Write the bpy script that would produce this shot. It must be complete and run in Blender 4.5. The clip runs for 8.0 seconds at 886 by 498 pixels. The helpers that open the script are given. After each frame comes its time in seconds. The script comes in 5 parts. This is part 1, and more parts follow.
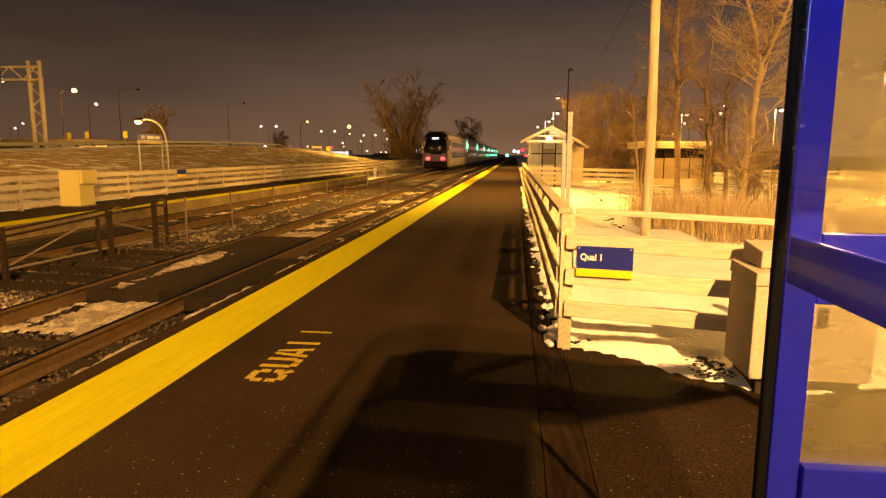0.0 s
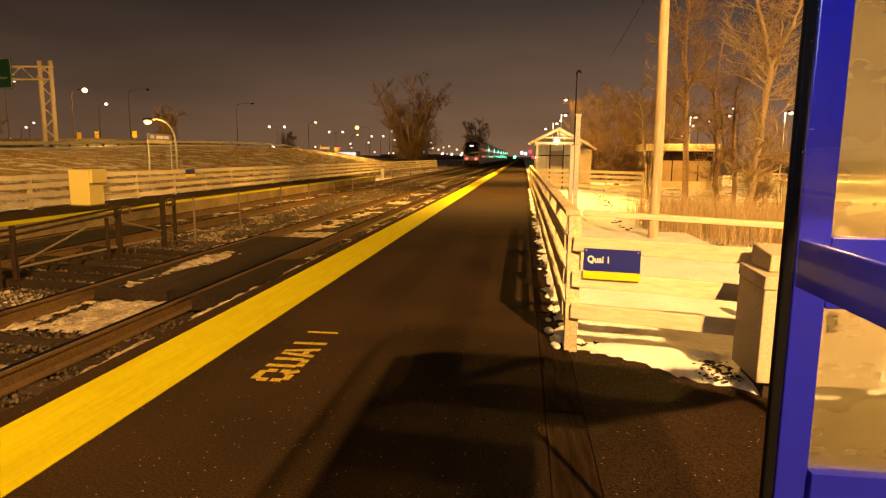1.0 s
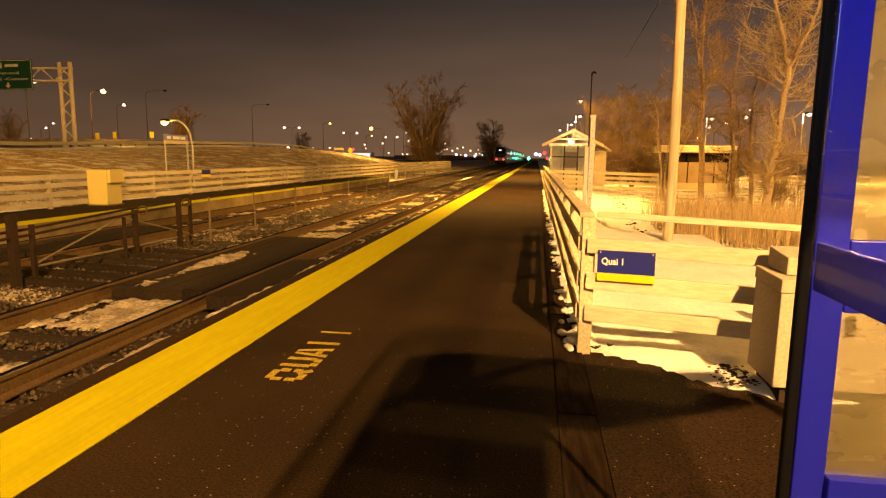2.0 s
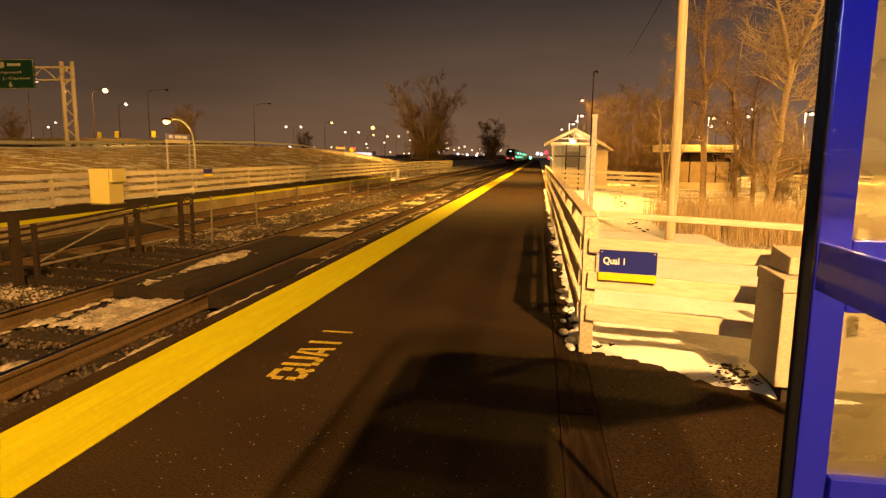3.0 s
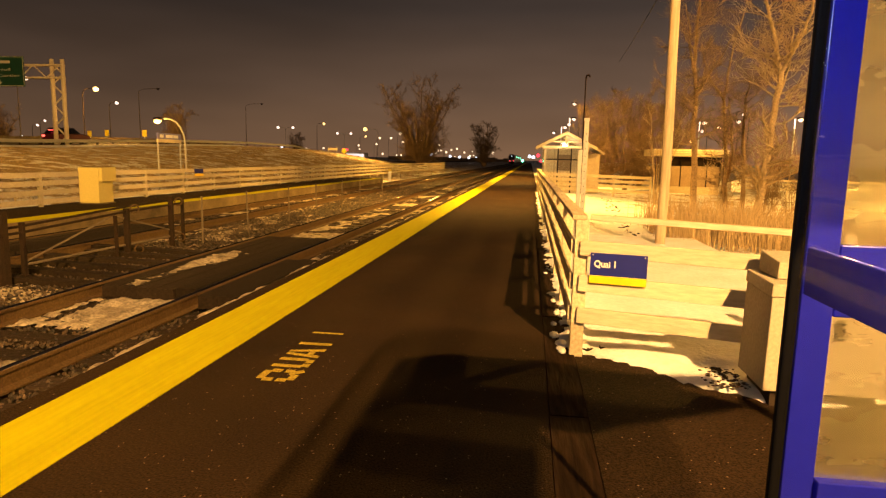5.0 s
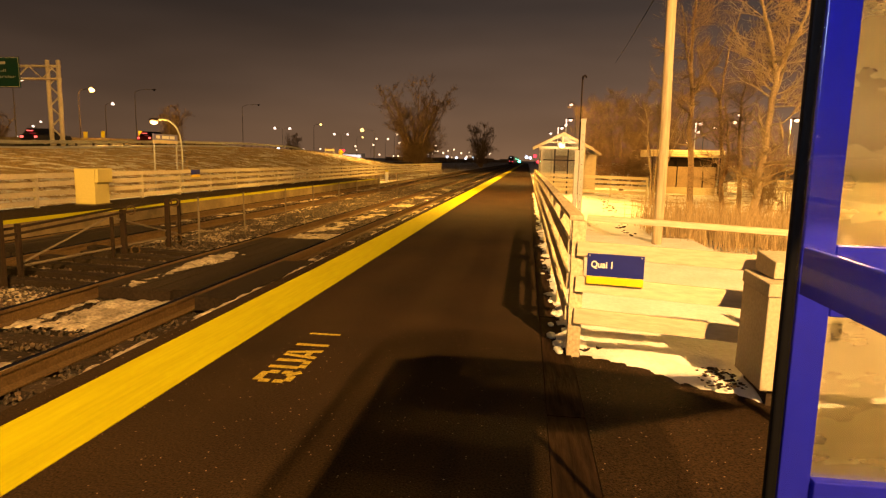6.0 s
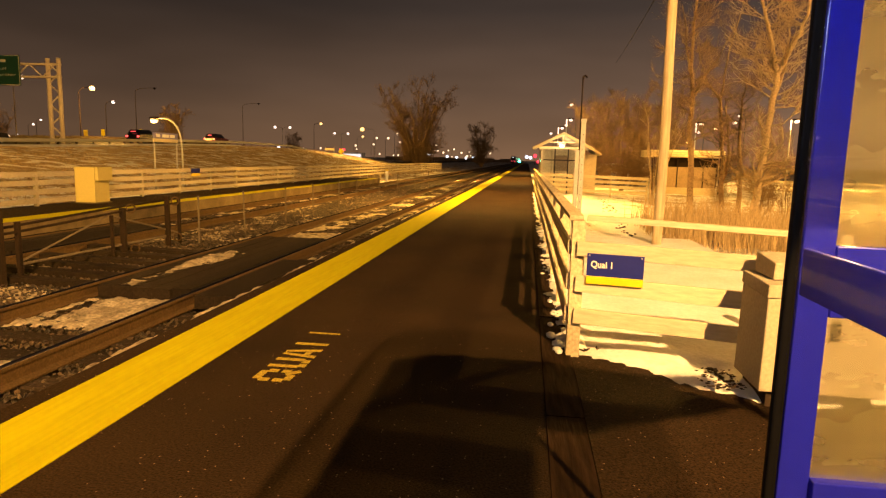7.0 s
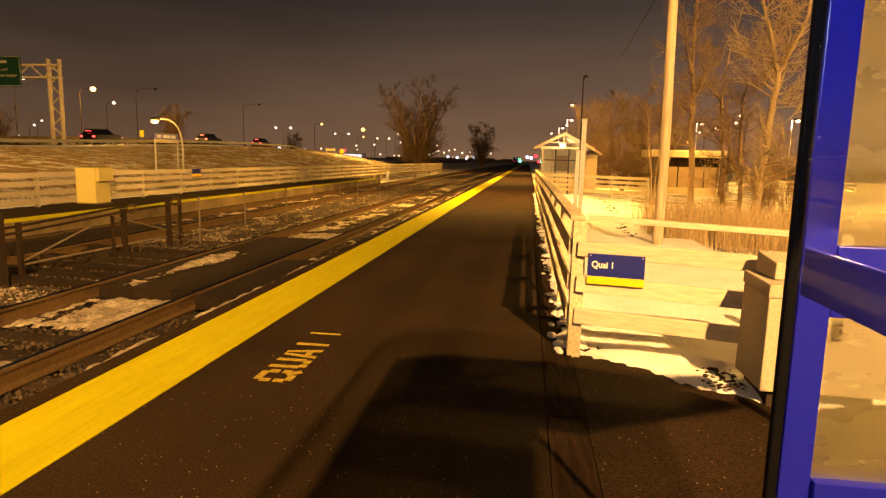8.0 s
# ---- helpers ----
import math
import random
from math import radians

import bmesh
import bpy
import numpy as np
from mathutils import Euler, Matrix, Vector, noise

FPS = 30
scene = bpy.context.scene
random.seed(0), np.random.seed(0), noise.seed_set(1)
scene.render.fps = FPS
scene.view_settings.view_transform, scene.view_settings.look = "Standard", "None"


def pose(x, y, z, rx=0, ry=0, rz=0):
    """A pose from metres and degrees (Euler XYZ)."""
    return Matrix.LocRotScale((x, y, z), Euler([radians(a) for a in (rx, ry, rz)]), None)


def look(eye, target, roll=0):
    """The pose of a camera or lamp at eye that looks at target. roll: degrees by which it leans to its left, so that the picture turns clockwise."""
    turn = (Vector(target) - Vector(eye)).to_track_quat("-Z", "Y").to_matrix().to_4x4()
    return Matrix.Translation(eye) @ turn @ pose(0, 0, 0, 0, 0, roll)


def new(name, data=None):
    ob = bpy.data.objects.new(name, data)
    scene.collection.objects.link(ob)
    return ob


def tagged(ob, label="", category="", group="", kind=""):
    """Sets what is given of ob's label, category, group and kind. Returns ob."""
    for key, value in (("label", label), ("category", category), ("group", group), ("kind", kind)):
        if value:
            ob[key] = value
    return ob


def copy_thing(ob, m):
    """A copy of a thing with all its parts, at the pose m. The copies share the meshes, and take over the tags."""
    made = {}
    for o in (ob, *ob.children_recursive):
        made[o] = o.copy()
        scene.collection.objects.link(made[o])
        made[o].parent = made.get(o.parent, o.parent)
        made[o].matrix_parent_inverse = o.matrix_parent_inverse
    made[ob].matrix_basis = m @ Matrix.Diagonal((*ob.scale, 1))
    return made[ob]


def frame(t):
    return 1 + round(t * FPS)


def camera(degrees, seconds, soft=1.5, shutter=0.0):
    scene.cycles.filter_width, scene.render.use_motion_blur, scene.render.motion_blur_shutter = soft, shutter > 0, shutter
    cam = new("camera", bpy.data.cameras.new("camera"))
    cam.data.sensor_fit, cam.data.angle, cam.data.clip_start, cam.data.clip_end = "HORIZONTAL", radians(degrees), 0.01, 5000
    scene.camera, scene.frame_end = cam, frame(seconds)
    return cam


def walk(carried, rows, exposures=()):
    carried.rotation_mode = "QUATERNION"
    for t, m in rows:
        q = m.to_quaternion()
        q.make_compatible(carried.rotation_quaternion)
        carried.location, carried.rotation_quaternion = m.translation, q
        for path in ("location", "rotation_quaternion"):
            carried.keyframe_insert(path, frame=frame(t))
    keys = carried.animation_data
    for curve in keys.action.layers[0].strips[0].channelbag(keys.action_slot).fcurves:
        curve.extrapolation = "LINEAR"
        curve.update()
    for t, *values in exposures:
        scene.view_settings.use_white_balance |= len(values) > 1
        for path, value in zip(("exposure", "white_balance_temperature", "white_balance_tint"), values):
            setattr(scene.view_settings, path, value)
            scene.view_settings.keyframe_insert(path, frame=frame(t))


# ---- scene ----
cam = camera(70.66, 8.0, soft=1.3)
walk(cam, [
    (0.0, pose(0, 0, 1.5, 81.413, -0.279, 6.540)),
    (0.5, pose(0, 0, 1.5, 81.446, -0.319, 6.753)),
    (1.0, pose(0, 0, 1.5, 81.529, -0.584, 7.218)),
    (1.5, pose(0, 0, 1.5, 81.618, -0.647, 8.134)),
    (3.0, pose(0, 0, 1.5, 81.546, -0.742, 8.620)),
    (3.5, pose(0, 0, 1.5, 81.351, -0.705, 8.610)),
    (4.0, pose(0, 0, 1.5, 81.365, -0.756, 8.426)),
    (4.5, pose(0, 0, 1.5, 81.595, -1.119, 8.166)),
    (6.0, pose(0, 0, 1.5, 81.820, -1.235, 7.638)),
    (6.5, pose(0, 0, 1.5, 81.780, -1.314, 7.629)),
    (7.0, pose(0, 0, 1.5, 81.780, -1.429, 7.651)),
    (7.5, pose(0, 0, 1.5, 81.786, -1.448, 7.653)),
    (8.0, pose(0, 0, 1.5, 81.798, -1.354, 7.713)),
])

# ---- night sky and lamps ----
SODIUM = (1.0, 0.485, 0.08)
SODIUM_NEAR = (1.0, 0.52, 0.155)
WARM = (1.0, 0.72, 0.38)
COOL = (0.75, 0.85, 1.0)

world = bpy.data.worlds.new("night_sky")
scene.world = world
world.use_nodes = True
wn, wl = world.node_tree.nodes, world.node_tree.links
w_geo = wn.new("ShaderNodeTexCoord")
w_sep = wn.new("ShaderNodeSeparateXYZ")
w_ramp = wn.new("ShaderNodeValToRGB")
wl.new(w_geo.outputs["Generated"], w_sep.inputs[0])
wl.new(w_sep.outputs["Z"], w_ramp.inputs[0])
ramp = w_ramp.color_ramp
ramp.elements[0].position, ramp.elements[0].color = 0.0, (0.235, 0.126, 0.066, 1)
ramp.elements[1].position, ramp.elements[1].color = 0.45, (0.0225, 0.0166, 0.0155, 1)
mid = ramp.elements.new(0.10)
mid.color = (0.128, 0.075, 0.047, 1)
mid = ramp.elements.new(0.22)
mid.color = (0.050, 0.0345, 0.0275, 1)
w_side = wn.new("ShaderNodeMapRange")
w_side.inputs["From Min"].default_value, w_side.inputs["From Max"].default_value = -0.6, 0.25
w_side.inputs["To Min"].default_value, w_side.inputs["To Max"].default_value = 0.56, 1.12
w_mul = wn.new("ShaderNodeVectorMath")
w_mul.operation = "SCALE"
wl.new(w_sep.outputs["X"], w_side.inputs["Value"])
wl.new(w_ramp.outputs[0], w_mul.inputs[0])
wl.new(w_side.outputs[0], w_mul.inputs["Scale"])
# low broken cloud
w_cloud, w_flat, w_amount, w_mul2 = wn.new("ShaderNodeTexNoise"), wn.new("ShaderNodeMapping"), wn.new("ShaderNodeMapRange"), wn.new("ShaderNodeVectorMath")
w_flat.inputs["Scale"].default_value = (1.6, 1.6, 7.0)
w_cloud.inputs["Scale"].default_value, w_cloud.inputs["Detail"].default_value = 1.3, 3
w_amount.inputs["From Min"].default_value, w_amount.inputs["From Max"].default_value = 0.3, 0.7
w_amount.inputs["To Min"].default_value, w_amount.inputs["To Max"].default_value = 0.82, 1.2
w_mul2.operation = "SCALE"
wl.new(w_geo.outputs["Generated"], w_flat.inputs["Vector"])
wl.new(w_flat.outputs[0], w_cloud.inputs["Vector"])
wl.new(w_cloud.outputs["Fac"], w_amount.inputs["Value"])
wl.new(w_mul.outputs[0], w_mul2.inputs[0])
wl.new(w_amount.outputs[0], w_mul2.inputs["Scale"])
wl.new(w_mul2.outputs[0], wn["Background"].inputs[0])
wn["Background"].inputs[1].default_value = 1.08


def lamp_at(name, place, watts, colour, radius=0.12):
    data = bpy.data.lights.new(name, "POINT")
    data.energy, data.color, data.shadow_soft_size = watts, colour, radius
    ob = new(name, data)
    ob.location = place
    return ob


def spot_at(name, place, aim, watts, colour, cone, radius=0.15):
    """A hooded lamp that shines only within its cone."""
    data = bpy.data.lights.new(name, "SPOT")
    data.energy, data.color, data.shadow_soft_size, data.spot_size, data.spot_blend = watts, colour, radius, radians(cone), 0.8
    ob = new(name, data)
    ob.matrix_basis = look(place, aim)
    return ob


# unseen lamp added to brighten the far fence and cabinet
spot_at("far_platform_lamp_light", (-13.2, -4.0, 8.5), (-14.0, 24.0, 0.0), 9200, (1.0, 0.54, 0.07), 78)
lamp_at("platform_lamp_light", (6.3, -12.3, 13.0), 80000, SODIUM_NEAR, 0.18)
# next two: added lamps, kept above the view, to brighten the distant platform
spot_at("platform_lamp_light", (-0.6, 26.0, 9.3), (-1.6, 25.5, 0.0), 27000, SODIUM, 112)
spot_at("platform_lamp_light", (-1.2, 52.0, 14.6), (-1.6, 50.0, 0.0), 80000, SODIUM, 92)
spot_at("platform_lamp_light", (4.5, 82.0, 6.5), (-3.0, 80.0, 0.0), 22000, SODIUM, 126)
# added lamp, out of view, that brightens the snowy lot and path
lamp_at("parking_lamp_light", (22.0, 27.0, 8.0), 34000, SODIUM, 0.2)
lamp_at("station_lamp_light", (-16.05, 25.5, 2.55), 220, SODIUM, 0.12)
lamp_at("highway_lamp_light", (-56.5, 79.0, 9.4), 20000, SODIUM, 0.2)
lamp_at("highway_lamp_light", (-28.0, 103.0, 6.3), 7000, SODIUM, 0.2)
# unseen spot added to lift the gantry and the embankment
spot_at("highway_lamp_light", (-36.0, 16.0, 10.5), (-40.0, 58.0, 1.0), 21000, SODIUM, 110)
lamp_at("parking_lamp_light", (30.0, 62.0, 6.5), 19000, SODIUM, 0.2)
lamp_at("shelter_ceiling_light", (1.85, 35.2, 2.3), 90, WARM, 0.1)
lamp_at("shelter_inside_light", (1.92, 38.2, 2.25), 170, WARM, 0.15)
lamp_at("small_building_light", (10.1, 41.5, 2.9), 330, SODIUM, 0.08)
spot_at("blue_shelter_light", (0.47, 0.95, 2.06), (1.15, 1.9, 1.25), 30, COOL, 130, 0.22)


# ---- materials ----
def surface(name, colour, rough=0.8, metal=0.0, spread=0.25, grain=40.0, blotch=1.5, bump=0.15, other=None, other_amount=0.5,
            isle=0.0, piece=0.0, specks=0.0, along=None, sheen=None):
    """A worn surface: fine grain and broad blotches, with a second colour in the blotches."""
    m = bpy.data.materials.new(name)
    m.use_nodes = True
    n, l = m.node_tree.nodes, m.node_tree.links
    b = n["Principled BSDF"]
    b.inputs["Roughness"].default_value = rough
    b.inputs["Metallic"].default_value = metal
    b.inputs["Specular IOR Level"].default_value = sheen if sheen is not None else (0.5 if rough < 0.7 else 0.12)
    tc = n.new("ShaderNodeTexCoord")
    fine, broad = n.new("ShaderNodeTexNoise"), n.new("ShaderNodeTexNoise")
    fine.inputs["Scale"].default_value, fine.inputs["Detail"].default_value = grain, 5
    broad.inputs["Scale"].default_value, broad.inputs["Detail"].default_value = blotch, 4
    coords = tc.outputs["Object"]
    if along:
        stretch = n.new("ShaderNodeMapping")
        stretch.inputs["Scale"].default_value = along
        l.new(coords, stretch.inputs["Vector"])
        coords = stretch.outputs[0]
    l.new(coords, fine.inputs["Vector"])
    l.new(coords, broad.inputs["Vector"])
    mix = n.new("ShaderNodeMixRGB")
    mix.inputs[1].default_value = (*colour, 1)
    o = other or tuple(c * 0.6 for c in colour)
    mix.inputs[2].default_value = (*o, 1)
    r = n.new("ShaderNodeMapRange")
    r.inputs["From Min"].default_value, r.inputs["From Max"].default_value = 0.5 - 0.25, 0.5 + 0.25
    r.inputs["To Max"].default_value = other_amount
    l.new(broad.outputs["Fac"], r.inputs["Value"])
    l.new(r.outputs[0], mix.inputs[0])
    hsv = n.new("ShaderNodeHueSaturation")
    v = n.new("ShaderNodeMapRange")
    v.inputs["From Min"].default_value, v.inputs["From Max"].default_value = 0.3, 0.7
    v.inputs["To Min"].default_value, v.inputs["To Max"].default_value = 1 - spread, 1 + spread
    l.new(fine.outputs["Fac"], v.inputs["Value"])
    last = v.outputs[0]
    for amount, node, out in ((piece, "ShaderNodeObjectInfo", "Random"), (isle, "ShaderNodeNewGeometry", "Random Per Island")):
        if amount:
            info = n.new(node)
            pr = n.new("ShaderNodeMapRange")
            pr.inputs["To Min"].default_value, pr.inputs["To Max"].default_value = 1 - amount, 1 + amount
            l.new(info.outputs[out], pr.inputs["Value"])
            mul = n.new("ShaderNodeMath")
            mul.operation = "MULTIPLY"
            l.new(last, mul.inputs[0])
            l.new(pr.outputs[0], mul.inputs[1])
            last = mul.outputs[0]
    l.new(last, hsv.inputs["Value"])
    l.new(mix.outputs[0], hsv.inputs["Color"])
    colour_out = hsv.outputs[0]
    if specks:
        dots, pick, spot = n.new("ShaderNodeTexVoronoi"), n.new("ShaderNodeMath"), n.new("ShaderNodeMixRGB")
        dots.inputs["Scale"].default_value = 60
        l.new(tc.outputs["Object"], dots.inputs["Vector"])
        sep, small, rare = n.new("ShaderNodeSeparateColor"), n.new("ShaderNodeMath"), n.new("ShaderNodeMath")
        l.new(dots.outputs["Color"], sep.inputs[0])
        small.operation, rare.operation, pick.operation = "LESS_THAN", "GREATER_THAN", "MULTIPLY"
        l.new(dots.outputs["Distance"], small.inputs[0])
        small.inputs[1].default_value = 0.27
        l.new(sep.outputs[0], rare.inputs[0])
        rare.inputs[1].default_value = 1 - specks
        l.new(small.outputs[0], pick.inputs[0])
        l.new(rare.outputs[0], pick.inputs[1])
        l.new(pick.outputs[0], spot.inputs[0])
        l.new(colour_out, spot.inputs[1])
        spot.inputs[2].default_value = (0.24, 0.18, 0.11, 1)
        colour_out = spot.outputs[0]
    l.new(colour_out, b.inputs["Base Color"])
    if bump:
        bp = n.new("ShaderNodeBump")
        bp.inputs["Strength"].default_value, bp.inputs["Distance"].default_value = bump, 0.02
        l.new(fine.outputs["Fac"], bp.inputs["Height"])
        l.new(bp.outputs[0], b.inputs["Normal"])
    return m


def glow(name, colour, strength):
    m = bpy.data.materials.new(name)
    m.use_nodes = True
    b = m.node_tree.nodes["Principled BSDF"]
    b.inputs["Base Color"].default_value = (0.8, 0.8, 0.8, 1)
    b.inputs["Emission Color"].default_value = (*colour, 1)
    b.inputs["Emission Strength"].default_value = strength
    return m


def pane_glass(name, tint, gloss_rough=0.02, dust=0.0):
    """Thin clear sheet: see-through, with a mirror sheen that grows towards grazing view."""
    m = bpy.data.materials.new(name)
    m.use_nodes = True
    n, l = m.node_tree.nodes, m.node_tree.links
    n.remove(n["Principled BSDF"])
    clear, gloss, mix, lw = n.new("ShaderNodeBsdfTransparent"), n.new("ShaderNodeBsdfGlossy"), n.new("ShaderNodeMixShader"), n.new("ShaderNodeLayerWeight")
    clear.inputs[0].default_value = (*tint, 1)
    gloss.inputs["Roughness"].default_value = gloss_rough
    power, scale = n.new("ShaderNodeMath"), n.new("ShaderNodeMath")
    power.operation, scale.operation = "POWER", "MULTIPLY_ADD"
    power.inputs[1].default_value = 4.5
    scale.inputs[1].default_value, scale.inputs[2].default_value = 0.3, 0.02
    l.new(lw.outputs["Facing"], power.inputs[0])
    l.new(power.outputs[0], scale.inputs[0])
    l.new(scale.outputs[0], mix.inputs[0])
    l.new(clear.outputs[0], mix.inputs[1])
    l.new(gloss.outputs[0], mix.inputs[2])
    out = mix.outputs[0]
    if dust:
        layer, over = n.new("ShaderNodeBsdfTranslucent"), n.new("ShaderNodeMixShader")
        layer.inputs[0].default_value = (0.8, 0.78, 0.72, 1)
        grime = n.new("ShaderNodeTexNoise")
        grime.inputs["Scale"].default_value, grime.inputs["Detail"].default_value = 3.0, 6
        amount = n.new("ShaderNodeMapRange")
        amount.inputs["To Min"].default_value, amount.inputs["To Max"].default_value = 0.2 * dust, 1.8 * dust
        l.new(grime.outputs["Fac"], amount.inputs["Value"])
        l.new(amount.outputs[0], over.inputs[0])
        l.new(out, over.inputs[1])
        l.new(layer.outputs[0], over.inputs[2])
        out = over.outputs[0]
    l.new(out, n["Material Output"].inputs["Surface"])
    return m


ASPHALT = surface("asphalt", (0.029, 0.017, 0.0082), 0.85, spread=0.8, grain=85, blotch=0.8, bump=0.5, other=(0.0125, 0.0077, 0.0042), other_amount=0.9, specks=0.03, sheen=0.07)
KERB = surface("old_timber_kerb", (0.024, 0.0135, 0.0075), 0.92, spread=0.5, grain=30, blotch=3, bump=0.7, other=(0.011, 0.0066, 0.004), piece=0.08, along=(1, 0.12, 1), sheen=0.05)
CONCRETE = surface("concrete", (0.19, 0.145, 0.075), 0.85, spread=0.2, grain=35, blotch=1.2, bump=0.25, other=(0.05, 0.038, 0.022), other_amount=0.9)
YELLOW = surface("yellow_safety_paint", (0.37, 0.352, 0.0015), 0.85, spread=0.08, grain=30, blotch=9, bump=0.1, other=(0.33, 0.30, 0.0015), other_amount=0.7, along=(1, 0.07, 1), sheen=0.08)
YELLOW_WORN = surface("worn_yellow_stencil", (0.34, 0.27, 0.03), 0.8, spread=0.6, grain=90, blotch=22, bump=0.2, other=(0.14, 0.10, 0.02), other_amount=0.7)
SNOW = surface("snow", (0.82, 0.83, 0.85), 0.6, spread=0.08, grain=22, blotch=2.2, bump=0.6, other=(0.6, 0.58, 0.54), other_amount=0.6)
DIRTY_SNOW = surface("dirty_snow", (0.46, 0.40, 0.30), 0.8, spread=0.45, grain=26, blotch=5, bump=0.7, other=(0.09, 0.066, 0.042), other_amount=0.95)
BALLAST_BED = surface("ballast_bed", (0.022, 0.016, 0.011), 0.95, spread=0.6, grain=30, blotch=2, bump=1.0, other=(0.016, 0.013, 0.01))
STONE = surface("ballast_stone", (0.05, 0.033, 0.017), 0.6, spread=0.3, grain=40, blotch=6, bump=0.3, isle=0.85)
RAIL_STEEL = surface("rail_steel", (0.08, 0.05, 0.02), 0.72, spread=0.3, grain=50, blotch=3, bump=0.1, other=(0.04, 0.024, 0.012))
RAIL_HEAD = surface("polished_rail_head", (0.5, 0.44, 0.36), 0.15, metal=1.0, spread=0.15, grain=40, blotch=2, bump=0.0)
SLEEPER = surface("creosoted_wood", (0.03, 0.021, 0.014), 0.85, spread=0.4, grain=25, blotch=3, bump=0.6, piece=0.3)
PLANK = surface("crossing_plank", (0.019, 0.013, 0.008), 0.8, spread=0.4, grain=30, blotch=3, bump=0.5, piece=0.25)
WOOD = surface("treated_fence_wood", (0.52, 0.45, 0.31), 0.75, spread=0.25, grain=38, blotch=6, bump=0.3, other=(0.34, 0.265, 0.16), piece=0.15, along=(1, 0.06, 1))
WOOD_ACROSS = surface("treated_rail_wood", (0.55, 0.48, 0.35), 0.75, spread=0.14, grain=38, blotch=6, bump=0.3, other=(0.46, 0.39, 0.27), piece=0.08, along=(0.06, 1, 1))
POLE_WOOD = surface("weathered_pole_wood", (0.5, 0.41, 0.27), 0.8, spread=0.25, grain=20, blotch=2, bump=0.4, other=(0.33, 0.26, 0.17), along=(1, 1, 0.07))
WHITE_WOOD = surface("white_fence_paint", (0.44, 0.385, 0.275), 0.7, spread=0.15, grain=22, blotch=1.8, bump=0.2, other=(0.34, 0.29, 0.2), piece=0.15)
DARK_STEEL = surface("dark_rusty_steel", (0.016, 0.011, 0.007), 0.8, spread=0.3, grain=45, blotch=5, bump=0.2, other=(0.028, 0.014, 0.007))
DULL_STEEL = surface("dull_weathered_steel", (0.13, 0.105, 0.075), 0.7, metal=0.1, spread=0.2, grain=30, blotch=4, bump=0.08)
GANTRY = surface("pale_gantry_steel", (0.62, 0.54, 0.42), 0.6, spread=0.12, grain=12, blotch=2, bump=0.05)
GALV = surface("galvanised_steel", (0.42, 0.41, 0.38), 0.55, metal=0.15, spread=0.12, grain=30, blotch=4, bump=0.08)
CREAM = surface("cream_cabinet_paint", (0.54, 0.45, 0.14), 0.6, spread=0.07, grain=25, blotch=1.6, bump=0.05, other=(0.5, 0.43, 0.14))
GREY_BOX = surface("weathered_grey_box", (0.43, 0.38, 0.28), 0.75, spread=0.12, grain=45, blotch=2.5, bump=0.15, other=(0.33, 0.28, 0.2))
BLACK = surface("black_rubber", (0.003, 0.003, 0.004), 0.8, spread=0.2, grain=60, blotch=5, bump=0.05)
BLUE = surface("glossy_blue_paint", (0.016, 0.02, 0.60), 0.25, spread=0.05, grain=30, blotch=2, bump=0.01, other=(0.013, 0.016, 0.49))
SIGN_BLUE = surface("sign_blue", (0.012, 0.018, 0.22), 0.4, spread=0.04, grain=30, blotch=3, bump=0.0)
FADED_BLUE = surface("faded_sign_blue", (0.2, 0.19, 0.4), 0.4, spread=0.05, grain=20, blotch=3, bump=0.0)
FADED_CREAM = surface("faded_sign_cream", (0.7, 0.6, 0.34), 0.4, spread=0.05, grain=20, blotch=3, bump=0.0)
SIGN_YELLOW = surface("sign_yellow", (0.85, 0.6, 0.01), 0.4, spread=0.04, grain=30, blotch=3, bump=0.0)
SIGN_WHITE = surface("sign_white", (0.85, 0.85, 0.82), 0.4, spread=0.03, grain=30, blotch=3, bump=0.0)
SIGN_PALE = surface("weathered_sign_white", (0.42, 0.42, 0.38), 0.5, spread=0.1, grain=12, blotch=2, bump=0.0)
SIGN_GREEN = surface("sign_green", (0.004, 0.045, 0.028), 0.45, spread=0.06, grain=20, blotch=2, bump=0.0)
SIGN_AMBER = surface("amber_marker_sheet", (0.75, 0.6, 0.01), 0.4, spread=0.05, grain=20, blotch=2, bump=0.0)
ROOFING = surface("roof_shingle", (0.4, 0.34, 0.25), 0.85, spread=0.3, grain=30, blotch=2, bump=0.4)
DARK_ROOF = surface("dark_roofing", (0.06, 0.055, 0.05), 0.85, spread=0.3, grain=30, blotch=2, bump=0.4)
DARK_WALL = surface("dark_cladding", (0.27, 0.2, 0.125), 0.8, spread=0.2, grain=20, blotch=2, bump=0.2, piece=0.2)
BARK = surface("bark", (0.24, 0.165, 0.09), 0.9, spread=0.35, grain=20, blotch=3, bump=0.8, other=(0.08, 0.058, 0.036))
PALE_BARK = surface("pale_bark", (0.38, 0.29, 0.17), 0.9, spread=0.3, grain=16, blotch=2, bump=0.6, other=(0.2, 0.155, 0.095))
STRAW = surface("dry_reed", (0.42, 0.32, 0.17), 0.8, spread=0.2, grain=10, blotch=2, bump=0.0, other=(0.3, 0.2, 0.08), isle=0.4)
TRAIN_SIDE = surface("train_side_paint", (0.16, 0.135, 0.125), 0.35, metal=0.2, spread=0.05, grain=10, blotch=0.35, bump=0.02, other=(0.08, 0.07, 0.1), other_amount=0.9)
